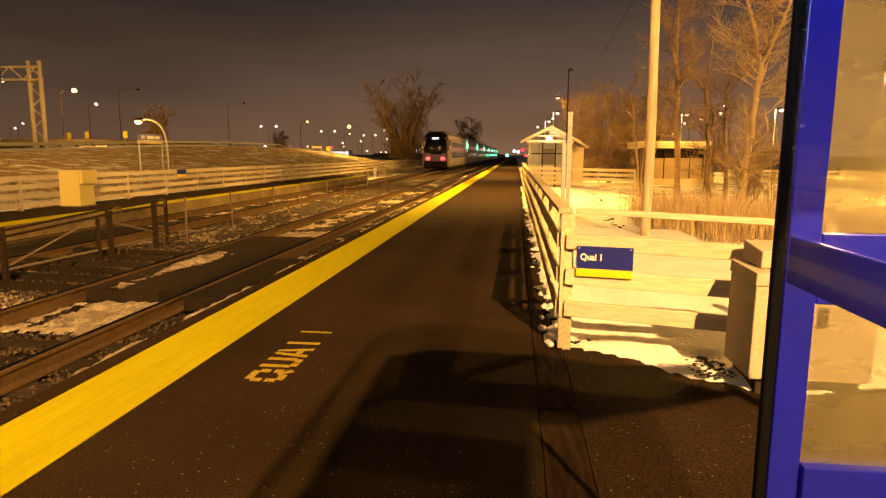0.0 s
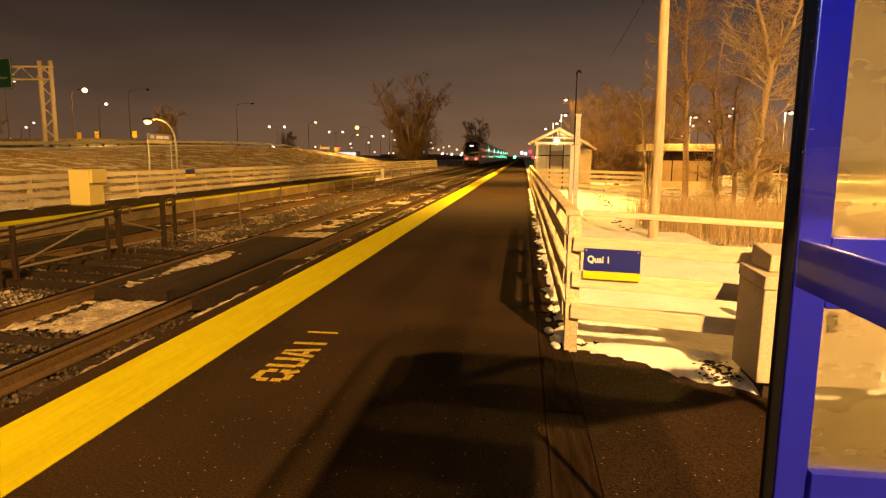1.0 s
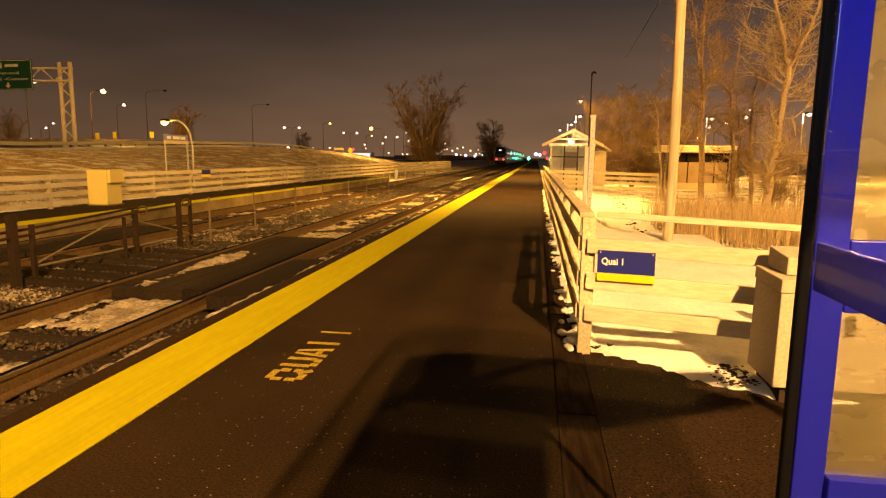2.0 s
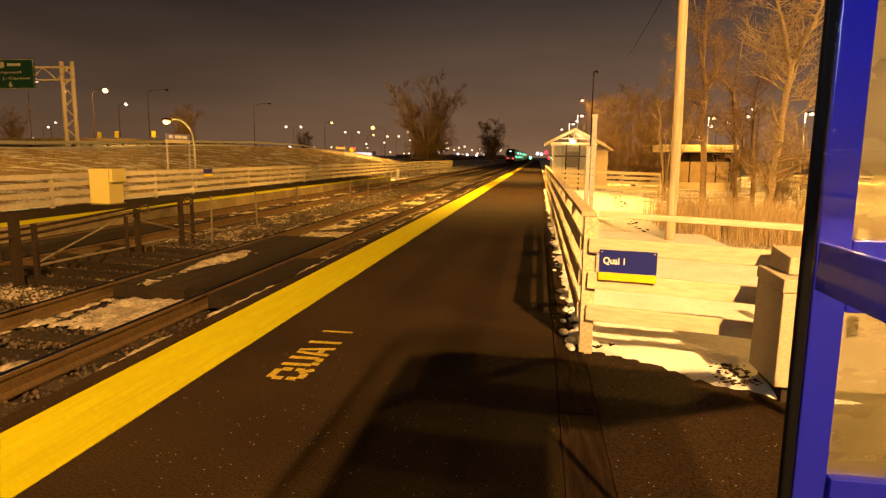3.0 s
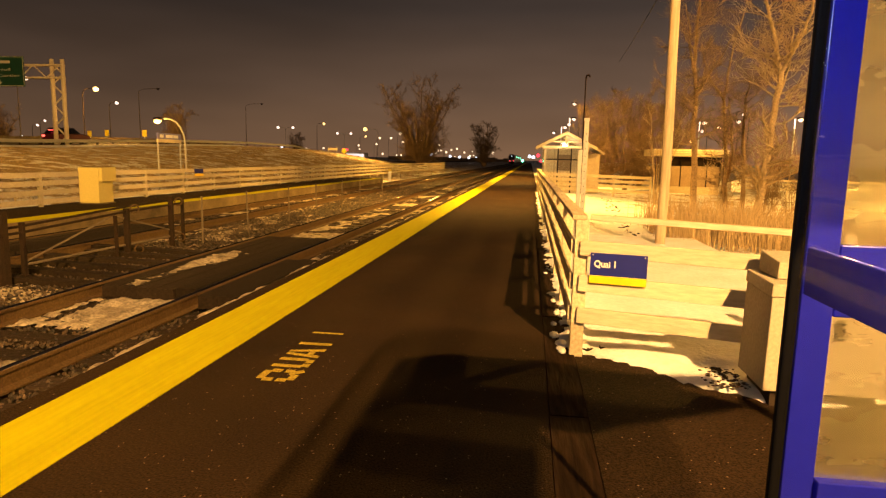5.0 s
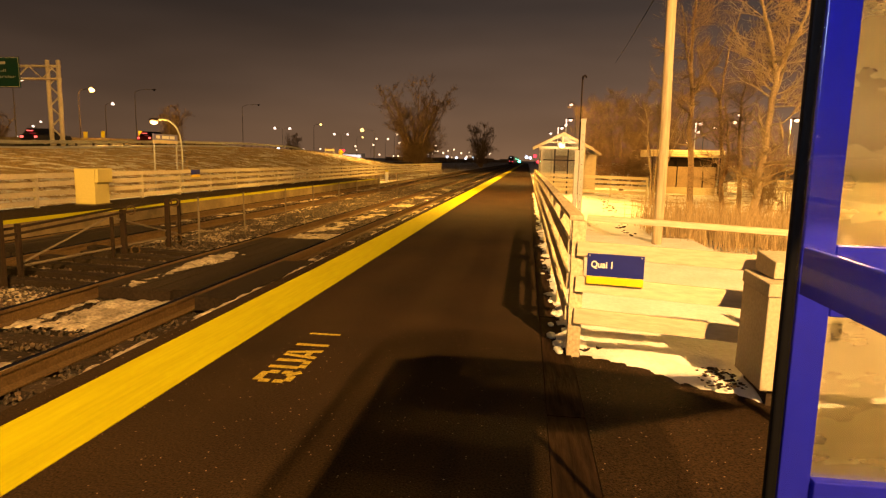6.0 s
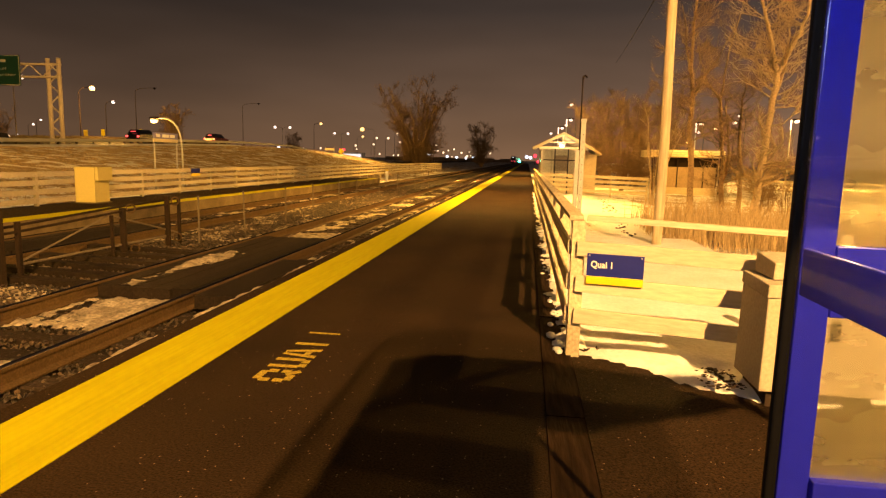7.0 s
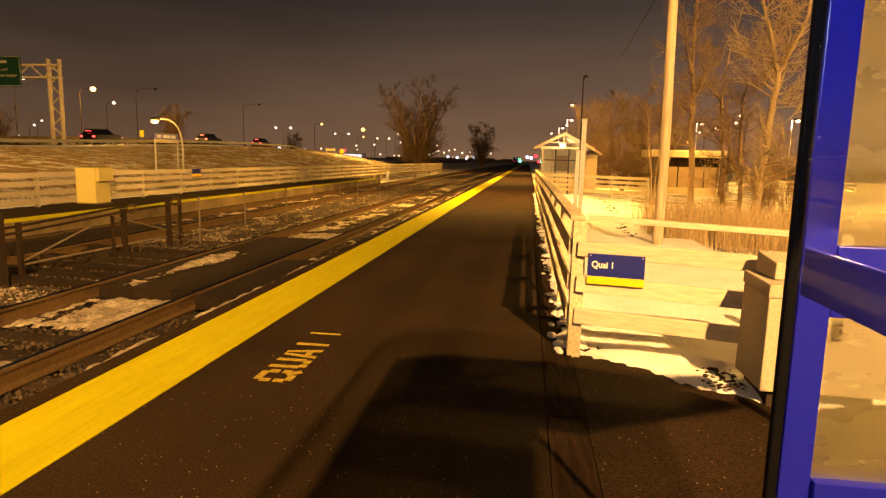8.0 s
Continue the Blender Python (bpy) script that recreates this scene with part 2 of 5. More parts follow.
TRAIN_DARK = surface("train_dark_glass", (0.006, 0.006, 0.008), 0.12, spread=0.1, grain=10, blotch=0.5, bump=0.0)
TRAIN_PURPLE = surface("train_band_paint", (0.16, 0.1, 0.24), 0.35, spread=0.05, grain=10, blotch=0.5, bump=0.0)
CAR_DARK = surface("dark_car_paint", (0.015, 0.014, 0.016), 0.2, metal=0.3, spread=0.1, grain=30, blotch=2, bump=0.0)
CAR_RED = surface("dark_red_car_paint", (0.09, 0.015, 0.012), 0.25, metal=0.3, spread=0.1, grain=30, blotch=2, bump=0.0)
TYRE = surface("tyre_rubber", (0.015, 0.015, 0.015), 0.8, spread=0.2, grain=30, blotch=4, bump=0.1)
SODIUM_GLOW = glow("sodium_glow", (1.0, 0.56, 0.16), 3.2)
WARM_GLOW = glow("warm_glow", (1.0, 0.68, 0.40), 2.4)
PINK_GLOW = glow("pinkish_glow", (1.0, 0.72, 0.58), 2.2)
WHITE_GLOW = glow("white_glow", (0.80, 0.84, 1.0), 2.2)
SHOP_GLOW = glow("shop_front_glow", (1.0, 0.86, 0.84), 1.3)
RED_GLOW = glow("red_glow", (1.0, 0.03, 0.06), 2.6)
GREEN_GLOW = glow("green_glow", (0.05, 0.62, 0.30), 0.55)
PALE_GREEN_GLOW = glow("pale_green_glow", (0.25, 1.0, 0.55), 6)
SIGNAL_GREEN_GLOW = glow("signal_green_glow", (0.05, 1.0, 0.4), 26)
CLEAR = pane_glass("clear_pane", (0.95, 0.96, 0.95))
DUSTY = pane_glass("dusty_pane", (0.92, 0.91, 0.88), 0.05, 0.29)
MILKY = pane_glass("tinted_roof_sheet", (0.26, 0.26, 0.24), 0.2)
VAULT = pane_glass("clear_vault_sheet", (0.82, 0.82, 0.8), 0.1)


# ---- mesh tools ----
class Solid:
    """Gathers boxes, tubes and strips into one mesh."""

    def __init__(self):
        self.v, self.f = [], []

    def box(self, x0, y0, z0, x1, y1, z1):
        return self.hexa([(x0, y0, z0), (x1, y0, z0), (x1, y1, z0), (x0, y1, z0), (x0, y0, z1), (x1, y0, z1), (x1, y1, z1), (x0, y1, z1)])

    def hexa(self, corners):
        b = len(self.v)
        self.v += corners
        self.f += [tuple(b + i for i in q) for q in ((0, 3, 2, 1), (4, 5, 6, 7), (0, 1, 5, 4), (1, 2, 6, 5), (2, 3, 7, 6), (3, 0, 4, 7))]
        return self

    def beam(self, p, q, wide, high, up=(0, 0, 1)):
        """A straight timber from p to q, wide across and high along up."""
        p, q = Vector(p), Vector(q)
        d = (q - p).normalized()
        side = d.cross(Vector(up)).normalized() * wide / 2
        top = side.cross(d).normalized() * high / 2
        return self.hexa([tuple(e + s * side + t * top) for t in (-1, 1) for e, s in ((p, -1), (p, 1), (q, 1), (q, -1))])

    def tube(self, pts, radii, n=8, caps=True):
        b0 = len(self.v)
        pts = [Vector(p) for p in pts]
        if not hasattr(radii, "__len__"):
            radii = [radii] * len(pts)
        ref = None
        for i, p in enumerate(pts):
            d = (pts[min(i + 1, len(pts) - 1)] - pts[max(i - 1, 0)]).normalized()
            if ref is None:
                ref = d.orthogonal().normalized()
            u = (ref - d * ref.dot(d)).normalized()
            w, ref = d.cross(u), u
            for k in range(n):
                a = 2 * math.pi * k / n
                self.v.append(tuple(p + (u * math.cos(a) + w * math.sin(a)) * radii[i]))
        for i in range(len(pts) - 1):
            for k in range(n):
                a, b = b0 + i * n + k, b0 + i * n + (k + 1) % n
                self.f.append((a, b, b + n, a + n))
        if caps:
            self.f.append(tuple(b0 + k for k in reversed(range(n))))
            self.f.append(tuple(b0 + (len(pts) - 1) * n + k for k in range(n)))
        return self

    def ball(self, c, rx, ry=None, rz=None, rings=6, n=10):
        ry, rz = ry or rx, rz or rx
        b0 = len(self.v)
        for i in range(1, rings):
            th = math.pi * i / rings
            for k in range(n):
                a = 2 * math.pi * k / n
                self.v.append((c[0] + rx * math.sin(th) * math.cos(a), c[1] + ry * math.sin(th) * math.sin(a), c[2] + rz * math.cos(th)))
        top, bot = len(self.v), len(self.v) + 1
        self.v += [(c[0], c[1], c[2] + rz), (c[0], c[1], c[2] - rz)]
        for i in range(rings - 2):
            for k in range(n):
                a, b = b0 + i * n + k, b0 + i * n + (k + 1) % n
                self.f.append((a, a + n, b + n, b))
        for k in range(n):
            self.f.append((top, b0 + k, b0 + (k + 1) % n))
            e = b0 + (rings - 2) * n
            self.f.append((bot, e + (k + 1) % n, e + k))
        return self

    def prism(self, outline, y0, y1):
        """An outline in x and z, drawn out along y."""
        b, n = len(self.v), len(outline)
        self.v += [(x, y0, z) for x, z in outline] + [(x, y1, z) for x, z in outline]
        self.f += [(b + i, b + (i + 1) % n, b + n + (i + 1) % n, b + n + i) for i in range(n)]
        self.f += [tuple(b + i for i in reversed(range(n))), tuple(b + n + i for i in range(n))]
        return self

    def mesh(self, name, mat, smooth=False):
        me = bpy.data.meshes.new(name)
        me.from_pydata(self.v, [], self.f)
        me.materials.append(mat)
        if smooth:
            me.polygons.foreach_set("use_smooth", [True] * len(me.polygons))
        me.update()
        return me


def part(name, solid, mat, parent, label="", smooth=False, bevel=0.0):
    me = solid if isinstance(solid, bpy.types.Mesh) else solid.mesh(name, mat, smooth)
    if bevel and not isinstance(solid, bpy.types.Mesh):
        bm = bmesh.new()
        bm.from_mesh(me)
        bmesh.ops.recalc_face_normals(bm, faces=bm.faces)
        bmesh.ops.bevel(bm, geom=[e for e in bm.edges], offset=bevel, segments=2, affect="EDGES", profile=0.5, clamp_overlap=True)
        bm.to_mesh(me)
        bm.free()
    ob = new(name, me)
    ob.parent = parent
    return tagged(ob, label) if label else ob


def thing(name, label, category, place=(0, 0, 0), turn=0.0, group="", kind=""):
    ob = new(name)
    ob.matrix_basis = pose(*place, 0, 0, turn)
    return tagged(ob, label, category, group, kind)


def whole(name, solid, mat, label, category, kind="", smooth=False, bevel=0.0, place=(0, 0, 0)):
    ob = part(name, solid, mat, None, "", smooth, bevel)
    ob.location = place
    return tagged(ob, label, category, "", kind)


def words(text, size, mat_, name="lettering", bold=0.022):
    """Text as a thin mesh in the x-y plane."""
    cu = bpy.data.curves.new(name, "FONT")
    cu.body, cu.size, cu.extrude, cu.offset = text, size, 0.0015, size * bold
    tmp = new(name + "_curve", cu)
    bpy.context.view_layer.update()
    me = bpy.data.meshes.new_from_object(tmp.evaluated_get(bpy.context.evaluated_depsgraph_get()))
    bpy.data.objects.remove(tmp)
    me.materials.clear()
    me.materials.append(mat_)
    return me


def fit_mesh(me, x0, y0, x1, y1):
    """Stretch a flat mesh over the rectangle."""
    co = np.array([v.co[:] for v in me.vertices])
    lo, hi = co.min(0), co.max(0)
    co[:, 0] = x0 + (co[:, 0] - lo[0]) / (hi[0] - lo[0]) * (x1 - x0)
    co[:, 1] = y0 + (co[:, 1] - lo[1]) / (hi[1] - lo[1]) * (y1 - y0)
    me.vertices.foreach_set("co", co.ravel())
    me.update()
    return me


def smooth01(a, b, x):
    t = np.clip((x - a) / (b - a), 0, 1)
    return t * t * (3 - 2 * t)


# ---- ground ----
def crest(y):
    """Height of the highway that climbs past the station."""
    return np.interp(y, [0, 48, 55, 65, 74, 90, 110, 130, 175, 260], [1.2, 1.6, 1.8, 2.1, 2.35, 2.6, 2.55, 1.2, -0.3, -0.5])


def ground_z(x, y):
    up = smooth01(-15.0, -41.0, x)
    left = -0.42 + up * (crest(y) + 0.42)
    right = -0.12 - 0.25 * smooth01(2.0, 7.0, x) - 0.12 * smooth01(12, 40, y)
    bed = np.full_like(x, -0.48)
    z = np.where(x < -13.0, left, np.where(x > 0.42, right, bed))
    return z


def build_ground():
    xs = np.concatenate([[-2500, -900, -400, -200, -120, -90, -70], np.arange(-60, -13, 1.0), [-13.01, -12.9, -10, -6, -3, 0.40, 0.43],
                         np.arange(0.7, 16, 0.3), np.arange(16, 60, 3), [80, 120, 200, 400, 900, 2500]])
    ys = np.concatenate([[-400, -100, -40, -20, -10, -4, 0], np.arange(1, 40, 0.35), np.arange(40, 200, 3.0), [220, 260, 320, 420, 600, 1000, 2000, 4000]])
    X, Y = np.meshgrid(xs, ys)
    Z = ground_z(X, Y)
    for i in range(X.shape[0]):
        for j in range(X.shape[1]):
            x, y = X[i, j], Y[i, j]
            if -60 < x < -13.5 and -5 < y < 200:
                Z[i, j] += 0.12 * noise.noise((x * 0.5, y * 0.35, 3)) + 0.06 * noise.noise((x * 1.7, y * 1.2, 5))
            if 0.9 < x < 60 and 0 < y < 100 and not (y < 4.2 - 0.2 * x and x < 9):
                Z[i, j] += 0.10 * noise.noise((x * 0.7, y * 0.5, 8)) + 0.05 * noise.noise((x * 2.1, y * 1.9, 2))
            if 0.42 < x < 10 and y < 4.9 - 0.22 * (x - 0.42):
                Z[i, j] = -0.06
    nx = len(xs)
    verts = np.stack([X, Y, Z], -1).reshape(-1, 3).tolist()
    faces = [(i * nx + j, i * nx + j + 1, (i + 1) * nx + j + 1, (i + 1) * nx + j) for i in range(len(ys) - 1) for j in range(nx - 1)]
    s = Solid()
    s.v, s.f = verts, faces
    m = bpy.data.materials.new("winter_ground")
    m.use_nodes = True
    n, l = m.node_tree.nodes, m.node_tree.links
    b = n["Principled BSDF"]
    b.inputs["Roughness"].default_value = 0.85
    b.inputs["Specular IOR Level"].default_value = 0.2
    tc, sep = n.new("ShaderNodeTexCoord"), n.new("ShaderNodeSeparateXYZ")
    l.new(tc.outputs["Object"], sep.inputs[0])
    n1, n2, n3 = (n.new("ShaderNodeTexNoise") for _ in range(3))
    for q, sc, de in ((n1, 0.9, 6), (n2, 9.0, 5), (n3, 0.22, 3)):
        q.inputs["Scale"].default_value, q.inputs["Detail"].default_value = sc, de
        l.new(tc.outputs["Object"], q.inputs["Vector"])
    grass = n.new("ShaderNodeValToRGB")
    grass.color_ramp.elements[0].position, grass.color_ramp.elements[0].color = 0.3, (0.085, 0.055, 0.024, 1)
    grass.color_ramp.elements[1].position, grass.color_ramp.elements[1].color = 0.7, (0.5, 0.36, 0.18, 1)
    l.new(n2.outputs["Fac"], grass.inputs[0])
    side = n.new("ShaderNodeMapRange")
    side.inputs["From Min"].default_value, side.inputs["From Max"].default_value = -14, 1.5
    side.inputs["To Min"].default_value, side.inputs["To Max"].default_value = -0.03, 0.22
    l.new(sep.outputs[0], side.inputs["Value"])
    add, add2, both = n.new("ShaderNodeMath"), n.new("ShaderNodeMath"), n.new("ShaderNodeMath")
    field = n.new("ShaderNodeMapRange")
    field.inputs["From Min"].default_value, field.inputs["From Max"].default_value = 2.2, 4.5
    field.inputs["To Max"].default_value = -0.13
    l.new(sep.outputs[0], field.inputs["Value"])
    l.new(side.outputs[0], both.inputs[0])
    l.new(field.outputs[0], both.inputs[1])
    l.new(n1.outputs["Fac"], add.inputs[0])
    l.new(both.outputs[0], add.inputs[1])
    sc2 = n.new("ShaderNodeMath")
    sc2.operation = "MULTIPLY_ADD"
    l.new(n2.outputs["Fac"], sc2.inputs[0])
    sc2.inputs[1].default_value, sc2.inputs[2].default_value = 0.35, -0.175
    l.new(add.outputs[0], add2.inputs[0])
    l.new(sc2.outputs[0], add2.inputs[1])
    cover = n.new("ShaderNodeMapRange")
    cover.inputs["From Min"].default_value, cover.inputs["From Max"].default_value = 0.47, 0.56
    l.new(add2.outputs[0], cover.inputs["Value"])
    snowc = n.new("ShaderNodeMixRGB")
    snowc.inputs[1].default_value, snowc.inputs[2].default_value = (0.84, 0.85, 0.86, 1), (0.62, 0.6, 0.56, 1)
    l.new(n3.outputs["Fac"], snowc.inputs[0])
    mix = n.new("ShaderNodeMixRGB")
    l.new(cover.outputs[0], mix.inputs[0])
    l.new(grass.outputs[0], mix.inputs[1])
    l.new(snowc.outputs[0], mix.inputs[2])
    l.new(mix.outputs[0], b.inputs["Base Color"])
    bp = n.new("ShaderNodeBump")
    bp.inputs["Strength"].default_value, bp.inputs["Distance"].default_value = 1.0, 0.12
    l.new(n2.outputs["Fac"], bp.inputs["Height"])
    l.new(bp.outputs[0], b.inputs["Normal"])
    whole("ground", s, m, "snow-patched winter ground with dead grass", "ground", "structure", smooth=True)


build_ground()

# ---- platform, tracks ----
plat = thing("platform", "dark asphalt station platform with a yellow safety strip", "platform", kind="structure")
part("platform_deck", Solid().box(-2.96, -12, -0.6, 0.17, 420, 0.0), ASPHALT, plat)
kerb_me = Solid().box(0.174, 0.005, -0.5, 0.396, 2.39, 0.006).mesh("kerb_timber", KERB)
for i in range(30):
    part("kerb_timber", kerb_me, KERB, plat).matrix_basis = pose(random.uniform(-0.004, 0.004), -3.6 + 2.4 * i, random.uniform(-0.006, 0.004))
ledge_me = Solid().box(-3.32, 0.01, -0.6, -2.964, 2.99, -0.215).mesh("ledge_timber", KERB)
for i in range(18):
    part("ledge_timber", ledge_me, KERB, plat).matrix_basis = pose(random.uniform(-0.012, 0.004), -3 + 3.0 * i, random.uniform(-0.01, 0.0), 0, 0, random.uniform(-0.15, 0.15))
part("kerb_bed", Solid().box(0.171, -12, -0.6, 0.42, 420, -0.03), BALLAST_BED, plat)
part("safety_strip", Solid().box(-2.79, -12, -0.02, -2.22, 420, 0.006), YELLOW, plat, "solid yellow painted safety strip", bevel=0.0)
apron = Solid()
ap = [(0.405, -12), (9, -12), (9, 4.2), (1.75, 4.9), (0.405, 5.3)]
apron.v = [(x, y, -0.3) for x, y in ap] + [(x, y, -0.008) for x, y in ap]
apron.f = [(4, 3, 2, 1, 0), (5, 6, 7, 8, 9)] + [(i, (i + 1) % 5, 5 + (i + 1) % 5, 5 + i) for i in range(5)]
whole("pavement", apron, ASPHALT, "cracked dark asphalt apron beside the platform", "pavement", "structure")


def stencil():
    """Block letters cut as a stencil, with bridges left bare."""
    def slab(s, q):
        s.hexa([(x, y, 0.0) for x, y in q] + [(x, y, 0.003) for x, y in q])

    def bars(s, at, *rects):
        for x0, y0, x1, y1 in rects:
            slab(s, [(at + x0, y0), (at + x1, y0), (at + x1, y1), (at + x0, y1)])

    caps = {"Q": Solid(), "U": Solid(), "A": Solid(), "I": Solid(), "one": Solid()}
    bars(caps["Q"], 0.015, (0, 0.05, 0.055, 0.118), (0, 0.146, 0.055, 0.215), (0.175, 0.06, 0.23, 0.118), (0.175, 0.146, 0.23, 0.215),
         (0.035, 0.213, 0.195, 0.265), (0.035, 0.0, 0.135, 0.052))
    slab(caps["Q"], [(0.14, 0.06), (0.215, -0.02), (0.255, 0.005), (0.185, 0.09)])
    bars(caps["U"], 0.30, (0, 0.05, 0.05, 0.265), (0.15, 0.05, 0.2, 0.265), (0.025, 0.0, 0.088, 0.054), (0.112, 0.0, 0.175, 0.054))
    slab(caps["A"], [(0.53, 0), (0.582, 0), (0.627, 0.265), (0.59, 0.265)])
    slab(caps["A"], [(0.69, 0), (0.742, 0), (0.682, 0.265), (0.645, 0.265)])
    bars(caps["A"], 0.53, (0.075, 0.06, 0.14, 0.105))
    bars(caps["I"], 0.845, (0, 0, 0.05, 0.265))
    bars(caps["one"], 1.17, (0, 0, 0.034, 0.265))
    for s in caps.values():
        part("stencilled_letter", s, YELLOW_WORN, plat, "worn yellow stencilled letter").matrix_basis = pose(-1.515, 3.80, 0.003, 0, 0, 90)


stencil()

far = thing("far_platform", "narrow far platform with pale concrete edge", "platform", kind="structure")
part("platform_deck", Solid().box(-13.0, -12, -0.6, -10.72, 44, 0.0), ASPHALT, far)
part("platform_edge", Solid().box(-10.715, -12, -0.6, -10.42, 44, 0.0), CONCRETE, far, "pale concrete edge")
part("safety_strip", Solid().box(-11.0, -12, -0.02, -10.43, 43.9, 0.006), YELLOW, far, "yellow painted safety strip")


def rail_line(x):
    t = thing("rail", "steel running rail with a polished head", "rail", (x, 0, 0), kind="structure")
    part("rail_web", Solid().prism([(-0.07, -0.36), (0.07, -0.36), (0.07, -0.345), (0.012, -0.325), (0.012, -0.225), (0.034, -0.215), (0.036, -0.182),
                                    (-0.036, -0.182), (-0.034, -0.215), (-0.012, -0.225), (-0.012, -0.325), (-0.07, -0.345)], -15, 700), RAIL_STEEL, t)
    part("rail_head", Solid().prism([(0.034 * math.cos(a), -0.186 + 0.012 * math.sin(a)) for a in np.linspace(0, math.pi, 11)], -15, 700), RAIL_HEAD, t, "bright polished top", smooth=True)


for x in (-3.97, -5.47, -8.05, -9.55):
    rail_line(x)


def sleepers(cx):
    t = thing("sleeper_row", "dark creosoted wooden sleepers in ballast", "sleepers", (cx, 0, 0), kind="structure")
    me = Solid().box(-1.3, -0.115, -0.54, 1.3, 0.115, -0.362).mesh("sleeper", SLEEPER)
    for i in range(100):
        ob = part("sleeper", me, SLEEPER, t)
        ob.matrix_basis = pose(random.uniform(-0.03, 0.03), 2.2 + 0.55 * i, random.uniform(-0.012, 0.004), 0, 0, random.uniform(-1, 1))
    s = Solid()
    for i in range(100, 400):
        s.box(-1.3, 2.2 + 0.55 * i - 0.115, -0.54, 1.3, 2.2 + 0.55 * i + 0.115, -0.366)
    tagged(part("far_sleepers", s, SLEEPER, t), kind="stuff")


for cx in (-4.72, -8.80):
    sleepers(cx)


def ballast():
    s = Solid()
    s.v, s.f = [], []
    xs, ys = np.arange(-10.42, -2.95, 0.12), np.concatenate([np.arange(-12, 45, 0.2), np.arange(45, 700, 8)])
    for y in ys:
        for x in xs:
            z = -0.40 + 0.03 * noise.noise((x * 2, y * 2, 0)) + (0.06 if -7.6 < x < -6.0 else 0) - (0.03 if abs(x + 4.72) < 0.65 or abs(x + 8.8) < 0.65 else 0)
            s.v.append((float(x), float(y), z))
    nx = len(xs)
    s.f = [(i * nx + j, i * nx + j + 1, (i + 1) * nx + j + 1, (i + 1) * nx + j) for i in range(len(ys) - 1) for j in range(nx - 1)]
    whole("ballast_bed", s, BALLAST_BED, "dark gravel track bed", "ballast", "structure", smooth=True)
    ico = bmesh.new()
    bmesh.ops.create_icosphere(ico, subdivisions=1, radius=1)
    bv = np.array([v.co[:] for v in ico.verts])
    bf = np.array([[v.index for v in f.verts] for f in ico.faces])
    ico.free()
    rng = np.random.default_rng(4)
    n = 60000
    y = 2.5 + 42 * rng.random(n) ** 1.7
    x = rng.uniform(-10.4, -2.98, n)
    r = rng.uniform(0.009, 0.024, n) * np.where(y > 18, 1.35, 1.0)
    z = -0.385 + np.where((x > -7.6) & (x < -6.0), 0.06, 0.0) + rng.uniform(-0.01, 0.015, n)
    sc = r[:, None, None] * rng.uniform(0.6, 1.3, (n, 1, 3)) * rng.uniform(0.8, 1.2, (n, len(bv), 1))
    V = bv[None] * sc + np.stack([x, y, z], -1)[:, None]
    Fc = bf[None] + (np.arange(n) * len(bv))[:, None, None]
    me = bpy.data.meshes.new("ballast_stones")
    me.from_pydata(V.reshape(-1, 3).tolist(), [], Fc.reshape(-1, 3).tolist())
    me.materials.append(STONE)
    ob = new("ballast_stones", me)
    tagged(ob, "loose grey and brown ballast stones", "gravel", "", "stuff")


ballast()


def snow_sheet(name, x0, x1, y0, y1, step, level, cut, scale, mat, label, bias=None, seed=0, stretch=0.7, rough=0.3):
    """Snow lying in patches: its surface dips under its support where the snow is gone."""
    s = Solid()
    xs, ys = np.arange(x0, x1, step), np.arange(y0, y1, step * 1.4)
    hs = {}
    for i, y in enumerate(ys):
        for j, x in enumerate(xs):
            h = noise.noise((x * scale, y * scale * stretch, seed)) + 0.5 * noise.noise((x * scale * 3, y * scale * 3.5 * stretch, seed + 4)) + rough * noise.noise((x * 13, y * 9, seed)) + 0.6 * rough * noise.noise((x * 31, y * 24, seed))
            hs[i, j] = h - cut + (bias(x, y) if bias else 0)
    idx = {}
    for i in range(len(ys) - 1):
        for j in range(len(xs) - 1):
            c = [(i, j), (i, j + 1), (i + 1, j + 1), (i + 1, j)]
            if max(hs[k] for k in c) > 0:
                q = []
                for k in c:
                    if k not in idx:
                        idx[k] = len(s.v)
                        s.v.append((float(xs[k[1]]), float(ys[k[0]]), level + 0.06 * min(max(hs[k], -0.35), 0.6)))
                    q.append(idx[k])
                s.f.append(tuple(q))
    ob = whole(name, s, mat, label, "snow", "stuff", smooth=True)
    return ob


def panel_snow(x, y):
    return 0.55 - 3.2 * abs(x + 5.02) - (0.5 if y > 10.2 else 0)


def track_snow(x, y):
    b = 0.0
    if -5.4 < x < -4.05 and 5.85 < y < 7.1:
        b += 0.68
    if -5.4 < x < -4.05 and 12.6 < y < 14.5:
        b += 0.5
    if -7.8 < x < -5.7 and 6.6 < y < 10.4:
        b += 0.5
    if x > -3.75:
        b += 0.42 - 6.0 * abs(x + 3.43)
    if -5.4 < x < -4.0 and y < 5.7:
        b += 0.22 - (0.6 if (y - 2.2 + 0.17) % 0.55 < 0.34 else 0.0)
    if -7.7 < x < -5.9 and y > 10.5:
        b += 0.46 + 0.3 * noise.noise((x * 9, y * 4, 21))
    return b


snow_sheet("snow_patches", -8.2, -2.97, 2.5, 8.6, 0.04, -0.352, 0.5, 1.5, DIRTY_SNOW, "broken dirty snow lying between the rails", track_snow, 3, 0.45, 0.75)
